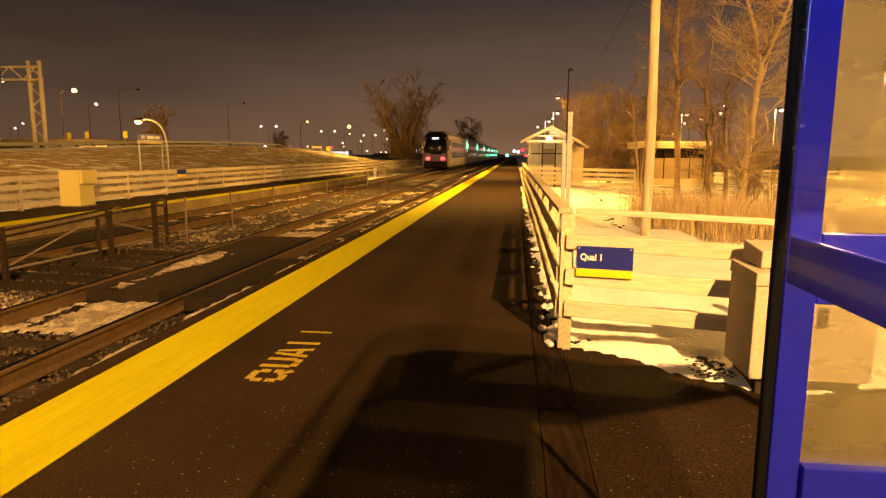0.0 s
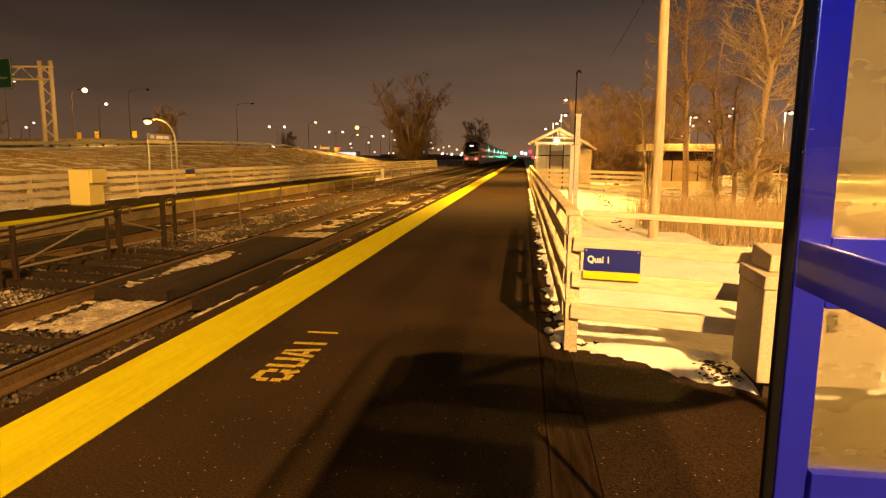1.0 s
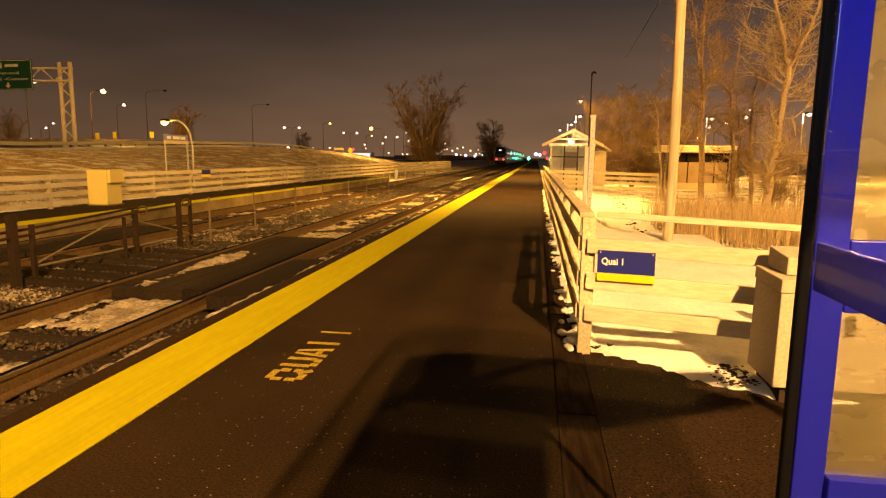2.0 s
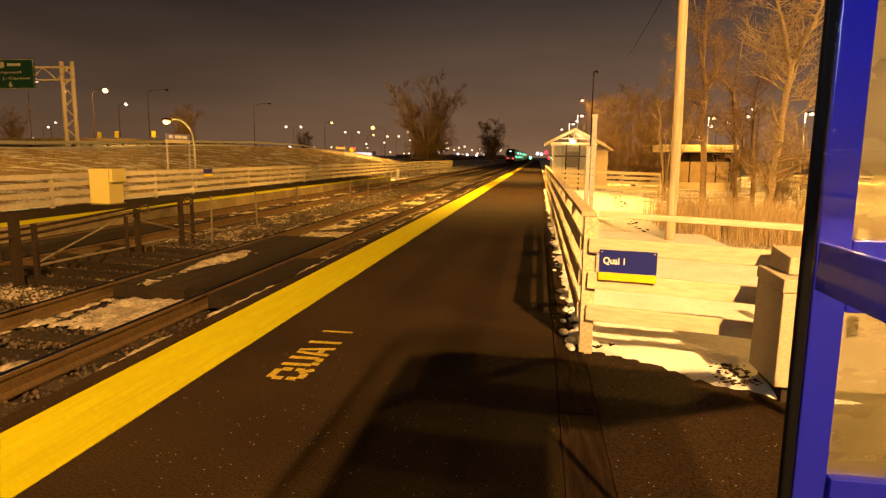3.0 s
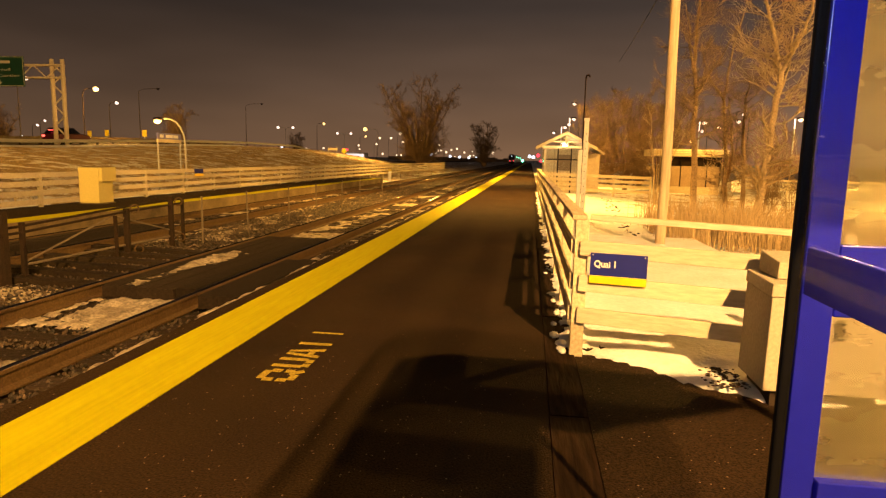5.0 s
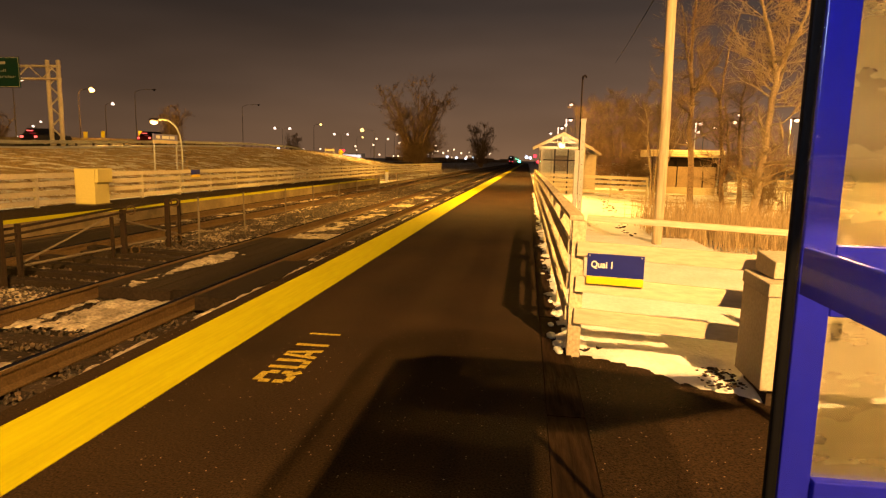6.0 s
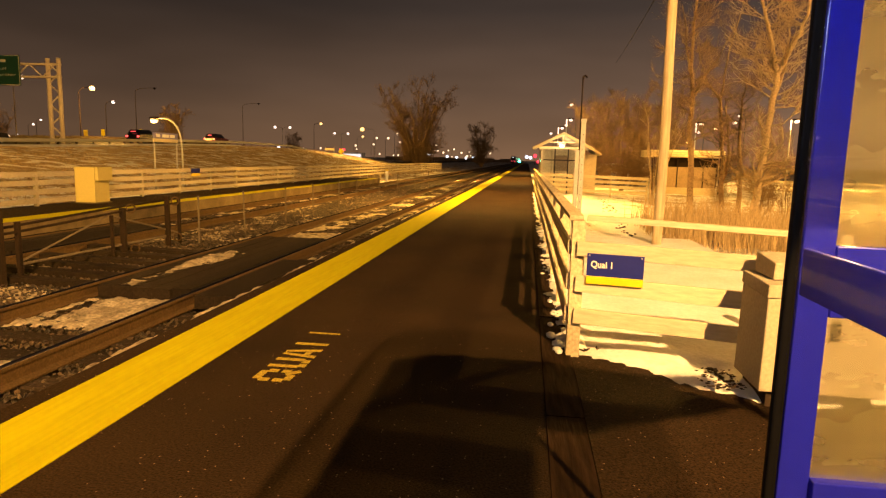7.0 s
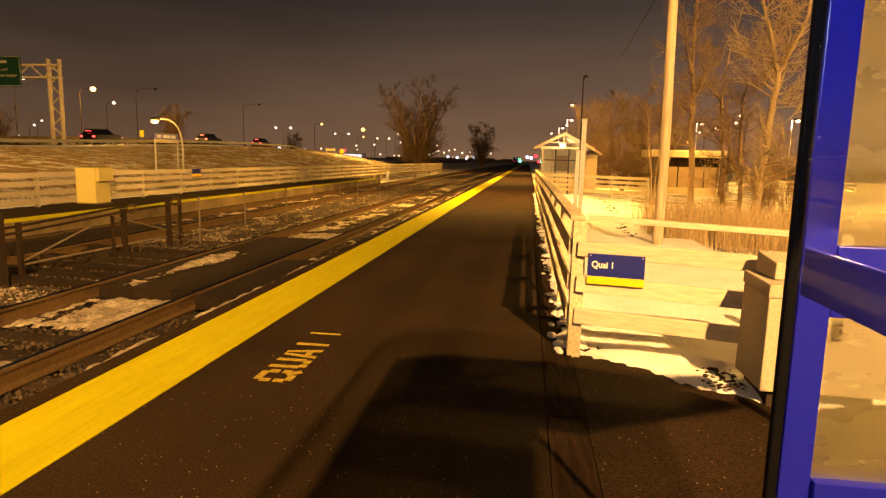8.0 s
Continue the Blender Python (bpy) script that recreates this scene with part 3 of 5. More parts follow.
snow_sheet("snow_patches", -10.3, -2.97, 8.6, 40, 0.08, -0.352, 0.5, 1.5, DIRTY_SNOW, "thin dirty snow lying between the rails", track_snow, 3, 0.45, 0.8)

snow_sheet("snow_streaks", -5.34, -4.1, 7.2, 12.3, 0.045, -0.19, 0.42, 1.6, DIRTY_SNOW, "thin streaks of snow on the crossing planks", panel_snow, 29, 0.3, 0.6)


snow_sheet("snow_line", -3.42, -3.22, 2.5, 34, 0.025, -0.203, 0.1, 2.2, DIRTY_SNOW, "thin line of old snow on the platform ledge", lambda x, y: 0.5 - 9 * abs(x + 3.3), 41, 0.5, 0.5)


snow_sheet("snow_patches", -16.6, -13.2, 9.0, 40, 0.12, -0.31, 0.22, 0.9, SNOW, "broken snow on the grass behind the far fence", None, 53, 0.8, 0.6)


# ---- crossing and gate between the tracks ----
def crossing():
    t = thing("track_crossing", "dark plank pedestrian crossing over the tracks", "crossing", kind="structure")
    for x0, x1, y0, y1, z in ((-5.36, -4.08, 7.1, 12.4, -0.19), (-3.84, -3.34, 6.75, 9.6, -0.17), (-9.4, -8.2, 9.2, 13.6, -0.19)):
        n = max(2, round((x1 - x0) / 0.25))
        w = (x1 - x0) / n
        for i in range(n):
            part("plank", Solid().box(x0 + i * w + 0.006, y0 + random.uniform(0, 0.06), z - 0.16, x0 + (i + 1) * w - 0.006, y1 - random.uniform(0, 0.08), z + random.uniform(-0.006, 0.006)), PLANK, t)


    for i in range(6):
        y = 7.6 + 0.58 * i
        part("long_timber", Solid().beam((-5.7, y - 0.05, -0.33), (-8.0 + random.uniform(-0.2, 0.3), y + 0.12, -0.31), 0.2, 0.14), PLANK, t)


crossing()


def gate():
    t = thing("sliding_gate", "dark steel sliding gate and posts between the tracks", "gate")
    for y, h, w in ((7.35, 0.67, 0.05), (7.68, 0.5, 0.03), (9.65, 0.42, 0.025), (9.95, 0.52, 0.04), (11.31, 0.65, 0.04), (11.72, 0.57, 0.028)):
        part("post", Solid().box(-6.9 - w, y - w, -0.55, -6.9 + w, y + w, h), DARK_STEEL, t, bevel=0.006)
    for x, lift in ((-6.9, 0.0), (-6.99, 0.07)):
        part("top_bar", Solid().tube([(x, 3.4, 0.28 + lift), (x, 7.66, 0.36 + lift), (x, 9.85, 0.46 + lift), (x, 11.75, 0.50 + lift)], 0.02), DARK_STEEL, t)
    part("lower_bar", Solid().tube([(-6.93, 7.74, -0.1), (-6.93, 11.65, -0.13)], 0.02), DULL_STEEL, t)
    part("brace", Solid().tube([(-6.93, 7.74, -0.06), (-6.93, 9.63, 0.42)], 0.016), DULL_STEEL, t)
    part("brace", Solid().tube([(-6.93, 9.63, 0.42), (-6.93, 11.7, -0.1)], 0.016), DULL_STEEL, t)
    for x, y, z in ((-6.86, 10.12, 0.5), (-6.86, 11.52, 0.54), (-6.86, 10.2, -0.22), (-6.86, 11.58, -0.18)):
        ring = Solid()
        pts = [(x + 0.05 * math.cos(a), y + 0.05 * math.cos(a), z + 0.075 * math.sin(a)) for a in np.linspace(0, 2 * math.pi, 15)]
        ring.tube(pts, 0.014, 6)
        part("roller", ring, RAIL_STEEL, t, "dull roller ring")


gate()


def track_posts():
    t = thing("track_post", "thin steel post standing between the two tracks", "post", (-6.58, 11.9, -0.42), group="posts between the tracks")
    part("shaft", Solid().tube([(0, 0, -0.1), (0, 0, 1.02)], 0.02, 8), DULL_STEEL, t)
    part("cap", Solid().ball((0, 0, 1.03), 0.026, rings=5, n=8), DULL_STEEL, t)
    for y in (14.0, 16.5, 18.9, 21.4, 23.9, 27.6, 31.8, 36.6, 42.0):
        copy_thing(t, pose(-6.58 + random.uniform(-0.04, 0.04), y, -0.42, random.uniform(-1.2, 1.2), random.uniform(-1.2, 1.2), 0))


track_posts()


# ---- fences ----
def near_fence():
    t = thing("platform_fence", "pale treated-timber rail fence along the platform", "fence")
    ys = [4.86 + 1.75 * i for i in range(17)]
    boards = [(0.27, 0.39), (0.52, 0.645), (0.795, 0.91)]
    for i, y in enumerate(ys):
        part("post", Solid().box(0.36, y - 0.045, -0.3, 0.46, y + 0.045, 1.06), WOOD, t, bevel=0.005)
        if i + 1 < len(ys):
            for z0, z1 in boards:
                part("board", Solid().box(0.335, y + 0.004, z0 + random.uniform(-.006, .006), 0.357, y + 1.746, z1 + random.uniform(-.006, .006)), WOOD, t, bevel=0.004)
            part("top_rail", Solid().box(0.335, y - 0.04, 1.063, 0.445, y + 1.706, 1.1), WOOD, t, bevel=0.004)
    # the short return at the end
    r = thing("end_fence", "pale timber return fence closing the platform end", "fence")
    a, b = Vector((0.40, 4.80, 0)), Vector((1.86, 4.52, 0))
    for z0, z1 in boards:
        part("board", Solid().beam(a + Vector((0, 0, (z0 + z1) / 2)), b + Vector((0, 0, (z0 + z1) / 2 - 0.03)), 0.038, z1 - z0), WOOD_ACROSS, r, bevel=0.004)
    part("top_rail", Solid().beam((0.47, 4.86, 1.083), (2.1, 4.62, 1.03), 0.09, 0.04), WOOD_ACROSS, r, bevel=0.004)
    part("post", Solid().box(1.98, 4.6, -0.3, 2.07, 4.7, 1.01), WOOD_ACROSS, r, bevel=0.005)
    part("post", Solid().box(2.3, 4.9, -0.3, 2.39, 5.0, 1.01), WOOD_ACROSS, r, bevel=0.005)
    # platform sign on the return
    s = thing("platform_sign", "blue and yellow enamel platform sign on the fence", "sign", (0.475, 4.745, 0.022), -10.8)
    part("plate", Solid().box(0.0, -0.004, 0.635, 0.41, 0.004, 0.805), SIGN_BLUE, s, "blue sign plate")
    part("yellow_band", Solid().box(0.0, -0.004, 0.575, 0.41, 0.004, 0.632), SIGN_YELLOW, s, "yellow band")
    me = fit_mesh(words("Quai 1", 0.1, SIGN_WHITE), 0.03, 0.69, 0.185, 0.75)
    ob = part("lettering", me, SIGN_WHITE, s, "white lettering")
    ob.matrix_basis = pose(0, -0.0075, 0, 90, 0, 0)
    for x in (0.018, 0.392):
        part("screw", Solid().tube([(x, -0.008, 0.79), (x, 0.0, 0.79)], 0.006, 8), GALV, s)


near_fence()


def rail_fence(name, label, p, q, bay, height, boards, mat, board_h=0.12):
    t = thing(name, label, "fence")
    p, q = Vector(p), Vector(q)
    n = max(1, round((q - p).length / bay))
    pts = [p.lerp(q, i / n) for i in range(n + 1)]
    d = (q - p).normalized()
    side = Vector((d.y, -d.x, 0))
    for i, a in enumerate(pts):
        part("post", Solid().beam(a + Vector((0, 0, -0.3)), a + Vector((0, 0, height)), 0.09, 0.09, d), mat, t)
        if i < n:
            for z in boards:
                o = side * 0.066
                part("board", Solid().beam(a + o + Vector((0, 0, z)) + d * 0.004, pts[i + 1] + o + Vector((0, 0, z + random.uniform(-.008, .008))) - d * 0.004, 0.036, board_h), mat, t)


rail_fence("far_fence", "long pale timber rail fence behind the far platform", (-12.7, 8.0, 0), (-12.6, 92, 0), 2.3, 0.9, (0.14, 0.38, 0.62, 0.84), WHITE_WOOD, 0.13)
rail_fence("field_fence", "timber rail fence by the small shelter", (0.7, 34.6, -0.15), (6.3, 34.3, -0.25), 1.9, 1.0, (0.2, 0.45, 0.7, 0.95), WOOD, 0.15)
rail_fence("parking_fence", "pale rail fence along the snowy parking lot", (14, 44, -0.3), (40, 39, -0.3), 2.6, 0.9, (0.3, 0.6, 0.85), WHITE_WOOD, 0.12)


def fence_snow():
    s = Solid()
    rng = random.Random(5)
    for i in range(85):
        y = 4.9 + 26 * rng.random() ** 1.4
        r = rng.uniform(0.010, 0.034) * (1.35 if y < 6.2 else 1.0)
        s.ball((0.31 + rng.uniform(-0.05, 0.1), y, 0.006), r * rng.uniform(0.8, 1.3), r * rng.uniform(1.2, 3.0), r * rng.uniform(0.25, 0.6), 4, 7)
    whole("snow_clumps", s, SNOW, "clumps of ploughed snow along the fence foot", "snow", "stuff", smooth=True)


fence_snow()
snow_sheet("snow_ridge", 0.24, 0.56, 4.95, 30, 0.03, 0.018, 0.0, 2.5, SNOW, "thin ploughed snow ridge along the fence foot", lambda x, y: 0.35 - 6 * abs(x - 0.4), 17, 0.8)


def path_clods():
    s = Solid()
    rng = random.Random(31)
    for i in range(110):
        u = rng.random()
        x, y = 2.3 + 1.5 * u + rng.gauss(0, 0.12), 14.5 + 17 * u
        r = rng.uniform(0.01, 0.032)
        s.ball((x, y, float(ground_z(np.array(x), np.array(y))) + 0.0), r * 1.5, r, r * 0.6, 4, 7)
    whole("earth_clods", s, SLEEPER, "dark frozen clods along the snowy path edge", "earth", "stuff", smooth=True)


path_clods()


def box_foot_clods():
    # dark clods for bare earth and, painted with them, the box's shadow
    s = Solid()
    rng = random.Random(61)
    for i in range(140):
        x, y = 1.24 + 0.27 * rng.random() ** 0.7, 4.2 + 0.42 * rng.random()
        r = rng.uniform(0.004, 0.012)
        s.ball((x, y, 0.03 + rng.uniform(-0.008, 0.014)), r * rng.uniform(1.0, 2.2), r * rng.uniform(1.0, 1.8), r * 0.45, 4, 7)
    whole("earth_clods", s, SLEEPER, "dark earth clods beside the utility box, also standing in for its shade", "earth", "stuff", smooth=True)


box_foot_clods()


def edge_snow(x, y):
    d = y - max(4.22, 4.74 - 0.40 * (x - 0.41))
    hole = 1.1 * math.exp(-((x - 1.42) ** 2 / 0.05 + (y - 4.72) ** 2 / 0.02))
    return (4.5 * d if d < 0.15 else 0.82 + min(0.3, 0.15 * (d - 0.15))) - 1.2 * hole


snow_sheet("snow_bank", 0.47, 3.3, 3.6, 13, 0.04, -0.006, 0.02, 0.9, SNOW, "trampled snow bank behind the timber fence", edge_snow, 11, 0.7, 0.36)


# ---- grey box by the fence ----
def grey_box():
    t = thing("utility_box", "weathered grey utility box raised on dark timber skids", "utility box", (1.5, 4.0, 0.0))
    for x in (0.06, 0.58):
        part("skid", Solid().box(x, 0.04, -0.1, x + 0.1, 0.46, 0.098), SLEEPER, t)
    part("body", Solid().hexa([(0, 0, 0.1), (0.72, -0.01, 0.1), (0.72, 0.48, 0.1), (0.0, 0.48, 0.1), (0.004, 0, 0.70), (0.74, -0.01, 0.70), (0.74, 0.48, 0.71), (0.01, 0.48, 0.71)]), GREY_BOX, t, bevel=0.008)
    part("rim", Solid().hexa([(-0.004, -0.008, 0.702), (0.75, -0.02, 0.702), (0.75, 0.49, 0.712), (0.002, 0.488, 0.712), (0.0, -0.008, 0.785), (0.75, -0.02, 0.785), (0.75, 0.49, 0.795), (0.006, 0.488, 0.795)]), GREY_BOX, t, bevel=0.008)
    part("lid", Solid().hexa([(0.075, 0.14, 0.792), (0.66, 0.14, 0.792), (0.66, 0.45, 0.797), (0.065, 0.45, 0.797), (0.08, 0.14, 0.90), (0.66, 0.14, 0.90), (0.66, 0.45, 0.935), (0.07, 0.45, 0.935)]), GREY_BOX, t, bevel=0.008)
    part("hasp", Solid().box(0.38, -0.03, 0.46, 0.43, -0.008, 0.58), DARK_STEEL, t, "rusty hasp", bevel=0.004)


grey_box()


# ---- blue glass shelter beside the camera ----
def blue_shelter():
    t = thing("blue_shelter", "blue-framed glass waiting shelter with a curved roof", "shelter")
    X0, X1, Y0, Y1 = 0.72, 1.4, -1.5, 1.78
    # black corner gasket
    part("corner_gasket", Solid().box(X0 - 0.015, Y1 - 0.014, 0.0, X0 + 0.015, Y1 + 0.012, 2.16), BLACK, t, "black rubber corner gasket", bevel=0.006)
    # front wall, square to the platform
    # opaque blue frame post; shadow switched off to keep the apron lit
    blue_stile = part("blue_film_pane", Solid().box(X0 + 0.019, Y1 - 0.01, 0.0, X0 + 0.103, Y1 + 0.012, 2.16), BLUE, t, "upright glossy blue frame post, casting no shadow", bevel=0.004)
    blue_stile.visible_shadow = False
    part("post", Solid().box(2.1, Y1 - 0.03, 0.0, 2.16, Y1 + 0.03, 1.86), BLUE, t, bevel=0.004)
    xa, xb = X0 + 0.105, 2.098
    # opaque middle rail, its cast shadow switched off as well
    layer = part("blue_film_pane", Solid().box(xa, Y1 - 0.01, 1.10, xb, Y1 + 0.012, 1.296), BLUE, t, "glossy blue frame rail, casting no shadow", bevel=0.004)
    layer.visible_shadow = False
    part("bottom_rail", Solid().box(xa, Y1 - 0.03, 0.12, xb, Y1 + 0.03, 0.636), BLUE, t, bevel=0.004)
    part("top_rail", Solid().box(xa, Y1 - 0.03, 1.982, xb, Y1 + 0.03, 2.08), BLUE, t, bevel=0.004)
    part("pane", Solid().box(xa, Y1 - 0.004, 1.298, xb, Y1 + 0.004, 1.98), DUSTY, t, "dusty clear upper pane").visible_shadow = False
    part("pane", Solid().box(xa, Y1 - 0.004, 0.638, xb, Y1 + 0.004, 1.098), DUSTY, t, "dusty clear lower pane").visible_shadow = False
    # side wall along the platform

    part("side_post", Solid().box(X0 - 0.02, Y0, 0.0, X0 + 0.04, Y0 + 0.1, 2.16), BLUE, t, bevel=0.004)
    # opaque side rail with no cast shadow, so the kerb stays lit
    blue_side_bar = part("blue_film_pane", Solid().box(X0 + 0.008, Y0 + 0.102, 1.165, X0 + 0.024, Y1 - 0.04, 1.292), BLUE, t, "glossy blue frame rail, casting no shadow", bevel=0.004)
    blue_side_bar.visible_shadow = False
    part("side_rail", Solid().box(X0 + 0.008, Y0 + 0.102, 0.06, X0 + 0.03, Y1 - 0.04, 0.2), BLUE, t, bevel=0.004)
    part("side_rail", Solid().box(X0 + 0.008, Y0 + 0.102, 2.06, X0 + 0.03, Y1 - 0.04, 2.16), BLUE, t, bevel=0.004)
    part("side_pane", Solid().box(X0 - 0.003, Y0 + 0.102, 0.202, X0 + 0.003, Y1 - 0.032, 2.058), CLEAR, t, "clear side pane")

    # rear and far walls
    for x in (X0 + 0.042, 1.96):
        part("rear_post", Solid().box(x, Y0, 0, x + 0.1, Y0 + 0.06, 2.16), BLUE, t, bevel=0.004)
    part("rear_rail", Solid().box(X0 + 0.144, Y0, 2.102, 1.958, Y0 + 0.06, 2.16), BLUE, t, bevel=0.004)
    # unseen roof, its outline and tints worked back from the shadow on the platform
    # shallow opaque canopy at the front, tinted sheet behind, clear vault over both
    def canopy_z(x):
        return float(np.interp(x, [0.28, 0.4, 0.62, 1.25, 1.6, 2.14], [2.165, 2.21, 2.30, 2.29, 2.23, 1.88]))

    roof, sheet, vault = Solid(), Solid(), Solid()
    cols = np.linspace(0.30, 2.14, 25)
    for x in cols:
        rear = 0.63 + 1.0 * max(0.0, (x - 1.4) / 0.74) ** 1.2
        roof.v += [(x, rear, canopy_z(x)), (x, 1.61, canopy_z(x)), (x, 1.61, canopy_z(x) + 0.03), (x, rear, canopy_z(x) + 0.03)]
    cols2 = np.linspace(0.30, 1.2, 14)
    for x in cols2:
        sheet.v += [(x, -1.6, canopy_z(x)), (x, 0.626, canopy_z(x)), (x, 0.626, canopy_z(x) + 0.03), (x, -1.6, canopy_z(x) + 0.03)]
    arc = [(0.96 - 0.80 * math.cos(a), 2.17 + 0.54 * math.sin(a)) for a in np.linspace(0.02, math.pi - 0.02, 22)]
    for x, z in arc:
        vault.v += [(x, -1.6, z), (x, 1.68, z), (x, 1.68, z + 0.012), (x, -1.6, z + 0.012)]
    for s_, n_ in ((roof, len(cols)), (sheet, len(cols2)), (vault, len(arc))):
        for i in range(n_ - 1):
            a, b = 4 * i, 4 * i + 4
            s_.f += [(a + k, a + (k + 1) % 4, b + (k + 1) % 4, b + k) for k in range(4)]
        s_.f += [(3, 2, 1, 0), tuple(4 * n_ - 4 + k for k in range(4))]
    part("roof", roof, BLUE, t, "blue front canopy")
    part("roof_sheet", sheet, MILKY, t, "tinted translucent roof sheet")
    part("roof_vault", vault, VAULT, t, "clear vaulted roof sheet")

    part("gutter", Solid().box(0.28, -1.6, 2.12, 0.34, 1.7, 2.163), BLUE, t, bevel=0.004)
    part("ceiling_lamp", Solid().box(0.47, 0.8, 2.125, 0.6, 1.2, 2.16), WHITE_GLOW, t, "white fluorescent lamp")


blue_shelter()


# ---- poles, sign posts and wire ----
def poles():
    p = thing("utility_pole", "weathered wooden utility pole in the snow", "utility pole", (2.42, 11.9, -0.3))
    zs = np.linspace(-0.3, 10.0, 12)
    part("shaft", Solid().tube([(0.02 * math.sin(z), 0.015 * math.cos(z * 1.3), z) for z in zs], [0.09 - 0.0015 * z for z in zs], 16), POLE_WOOD, p, smooth=True)
    part("crossarm", Solid().beam((-0.9, 0, 9.4), (0.9, 0, 9.4), 0.09, 0.11), POLE_WOOD, p)
    pts = []
    for u in np.linspace(0, 1, 16):
        a, b = Vector((0.0, 0.0, 5.3)), Vector((4.6, 44.1, 10.2))
        q = a.lerp(b, u)
        q.z -= 4 * 0.1 * u * (1 - u)
        pts.append(q)
    part("cable", Solid().tube(pts, 0.012, 5), BLACK, p, "slack black cable")
    s = thing("sign_post", "perforated galvanised sign post beside the platform fence", "post", (1.08, 13.0, -0.2))
    part("shaft", Solid().box(-0.045, -0.02, -0.2, 0.045, 0.02, 2.5), GALV, s, bevel=0.004)
    for i in range(12):
        part("hole", Solid().tube([(0, -0.024, 0.6 + 0.15 * i), (0, -0.0205, 0.6 + 0.15 * i)], 0.009, 8), BLACK, s)
    part("cap", Solid().box(-0.055, -0.03, 2.502, 0.055, 0.03, 2.56), GALV, s, bevel=0.004)
    q = thing("short_post", "square galvanised post in the snow", "post", (0.95, 12.6, -0.2))
    part("shaft", Solid().box(-0.04, -0.04, -0.2, 0.04, 0.04, 1.9), GALV, q, bevel=0.006)
    part("cap", Solid().box(-0.05, -0.05, 1.902, 0.05, 0.05, 1.93), GALV, q, bevel=0.004)
    m = thing("signal_mast", "tall thin dark signal mast beside the shelter", "mast", (2.62, 33.5, -0.3))
    part("shaft", Solid().tube([(0, 0, -0.2), (0, 0, 6.0)], 0.035, 10), DARK_STEEL, m)
    part("lamp_head", Solid().tube([(0, 0, 5.98), (0.02, 0, 6.12), (0.12, -0.05, 6.17), (0.17, -0.08, 6.1)], 0.05, 8), DARK_STEEL, m)
    part("lens", Solid().tube([(0.172, -0.081, 6.098), (0.19, -0.09, 6.06)], 0.04, 8), DARK_STEEL, m, "unlit lens")


poles()


# ---- gabled waiting shelter ----
def gable_shelter():
    t = thing("waiting_shelter", "small gabled platform shelter with glazed walls, lit inside", "shelter", (0.42, 36.0, 0.0))
    W, D = 3.0, 5.5
    for side in (0, 1):
        o = [(-0.06, 2.2), (1.5, 3.0), (1.5, 3.1), (-0.14, 2.26)]
        if side:
            o = [(W - x, z) for x, z in reversed(o)]
        part("roof_slope", Solid().prism(o, -0.5, D + 0.3), ROOFING, t, "pale shingled roof slope")
        f = [(-0.16, 2.12), (1.5, 2.96), (1.5, 3.12), (-0.16, 2.28)]
        if side:
            f = [(W - x, z) for x, z in reversed(f)]
        part("barge_board", Solid().prism(f, -0.55, -0.504), WOOD, t, "pale barge board")
    for x in (0.32, 1.05, 1.78, W - 0.42):
        part("post", Solid().box(x, 0, -0.3, x + 0.07, 0.07, 2.2), WOOD if x < 0.5 or x > 2 else DARK_STEEL, t)
        part("post", Solid().box(x, D - 0.1, -0.3, x + 0.1, D, 2.2), WOOD, t)
    part("tie_beam", Solid().box(0.2, -0.02, 2.2, W - 0.2, 0.1, 2.34), WOOD, t)
    part("king_post", Solid().box(1.45, -0.02, 2.342, 1.55, 0.08, 2.95), WOOD, t)
    part("collar_beam", Solid().box(0.75, -0.3, 2.52, 2.25, -0.24, 2.6), WOOD, t)
    part("mullion", Solid().box(0.43, 0.02, 1.55, W - 0.44, 0.07, 1.62), DARK_STEEL, t)
    part("base_wall", Solid().box(0.425, 0.02, -0.3, W - 0.425, 0.08, 0.55), WOOD, t)
    part("back_wall", Solid().box(0.3, D + 0.002, -0.3, W - 0.3, D + 0.08, 2.3), WOOD, t)
    part("side_wall", Solid().box(W - 0.32, 0.102, -0.3, W - 0.25, D - 0.102, 2.2), WOOD, t)
    part("side_base", Solid().box(0.3, 0.102, -0.3, 0.36, D - 0.102, 0.6), WOOD, t)
    part("pane", Solid().box(0.425, 0.045, 0.552, W - 0.425, 0.053, 1.548), CLEAR, t)
    part("pane", Solid().box(0.425, 0.045, 1.622, W - 0.425, 0.053, 2.195), CLEAR, t)
    part("side_pane", Solid().box(0.325, 0.102, 0.602, 0.333, D - 0.102, 2.195), CLEAR, t)
    part("notice_board", Solid().box(1.25, D - 0.14, 0.9, 2.1, D - 0.1, 1.9), DARK_WALL, t)
    part("bench", Solid().box(1.9, 0.6, 0.42, 2.55, D - 0.6, 0.48), WOOD, t)
    part("lamp", Solid().ball((1.42, -0.28, 2.36), 0.17, 0.1, 0.09), WARM_GLOW, t, "glowing lamp under the gable")
    part("lamp", Solid().ball((1.5, 1.6, 2.52), 0.2, 0.3, 0.06), WARM_GLOW, t, "glowing lamp inside")
    part("railing", Solid().box(-0.02, -6.0, 0.9, 0.02, -0.2, 0.95), WOOD, t)
    # lean-to beyond it
    b = thing("lean_to", "low annex with a pale sloping roof behind the shelter", "shelter", (3.25, 37.5, -0.1))
    part("roof", Solid().prism([(0, 2.55), (0.9, 2.0), (0.95, 2.1), (0, 2.68)], -0.4, 3), ROOFING, b)
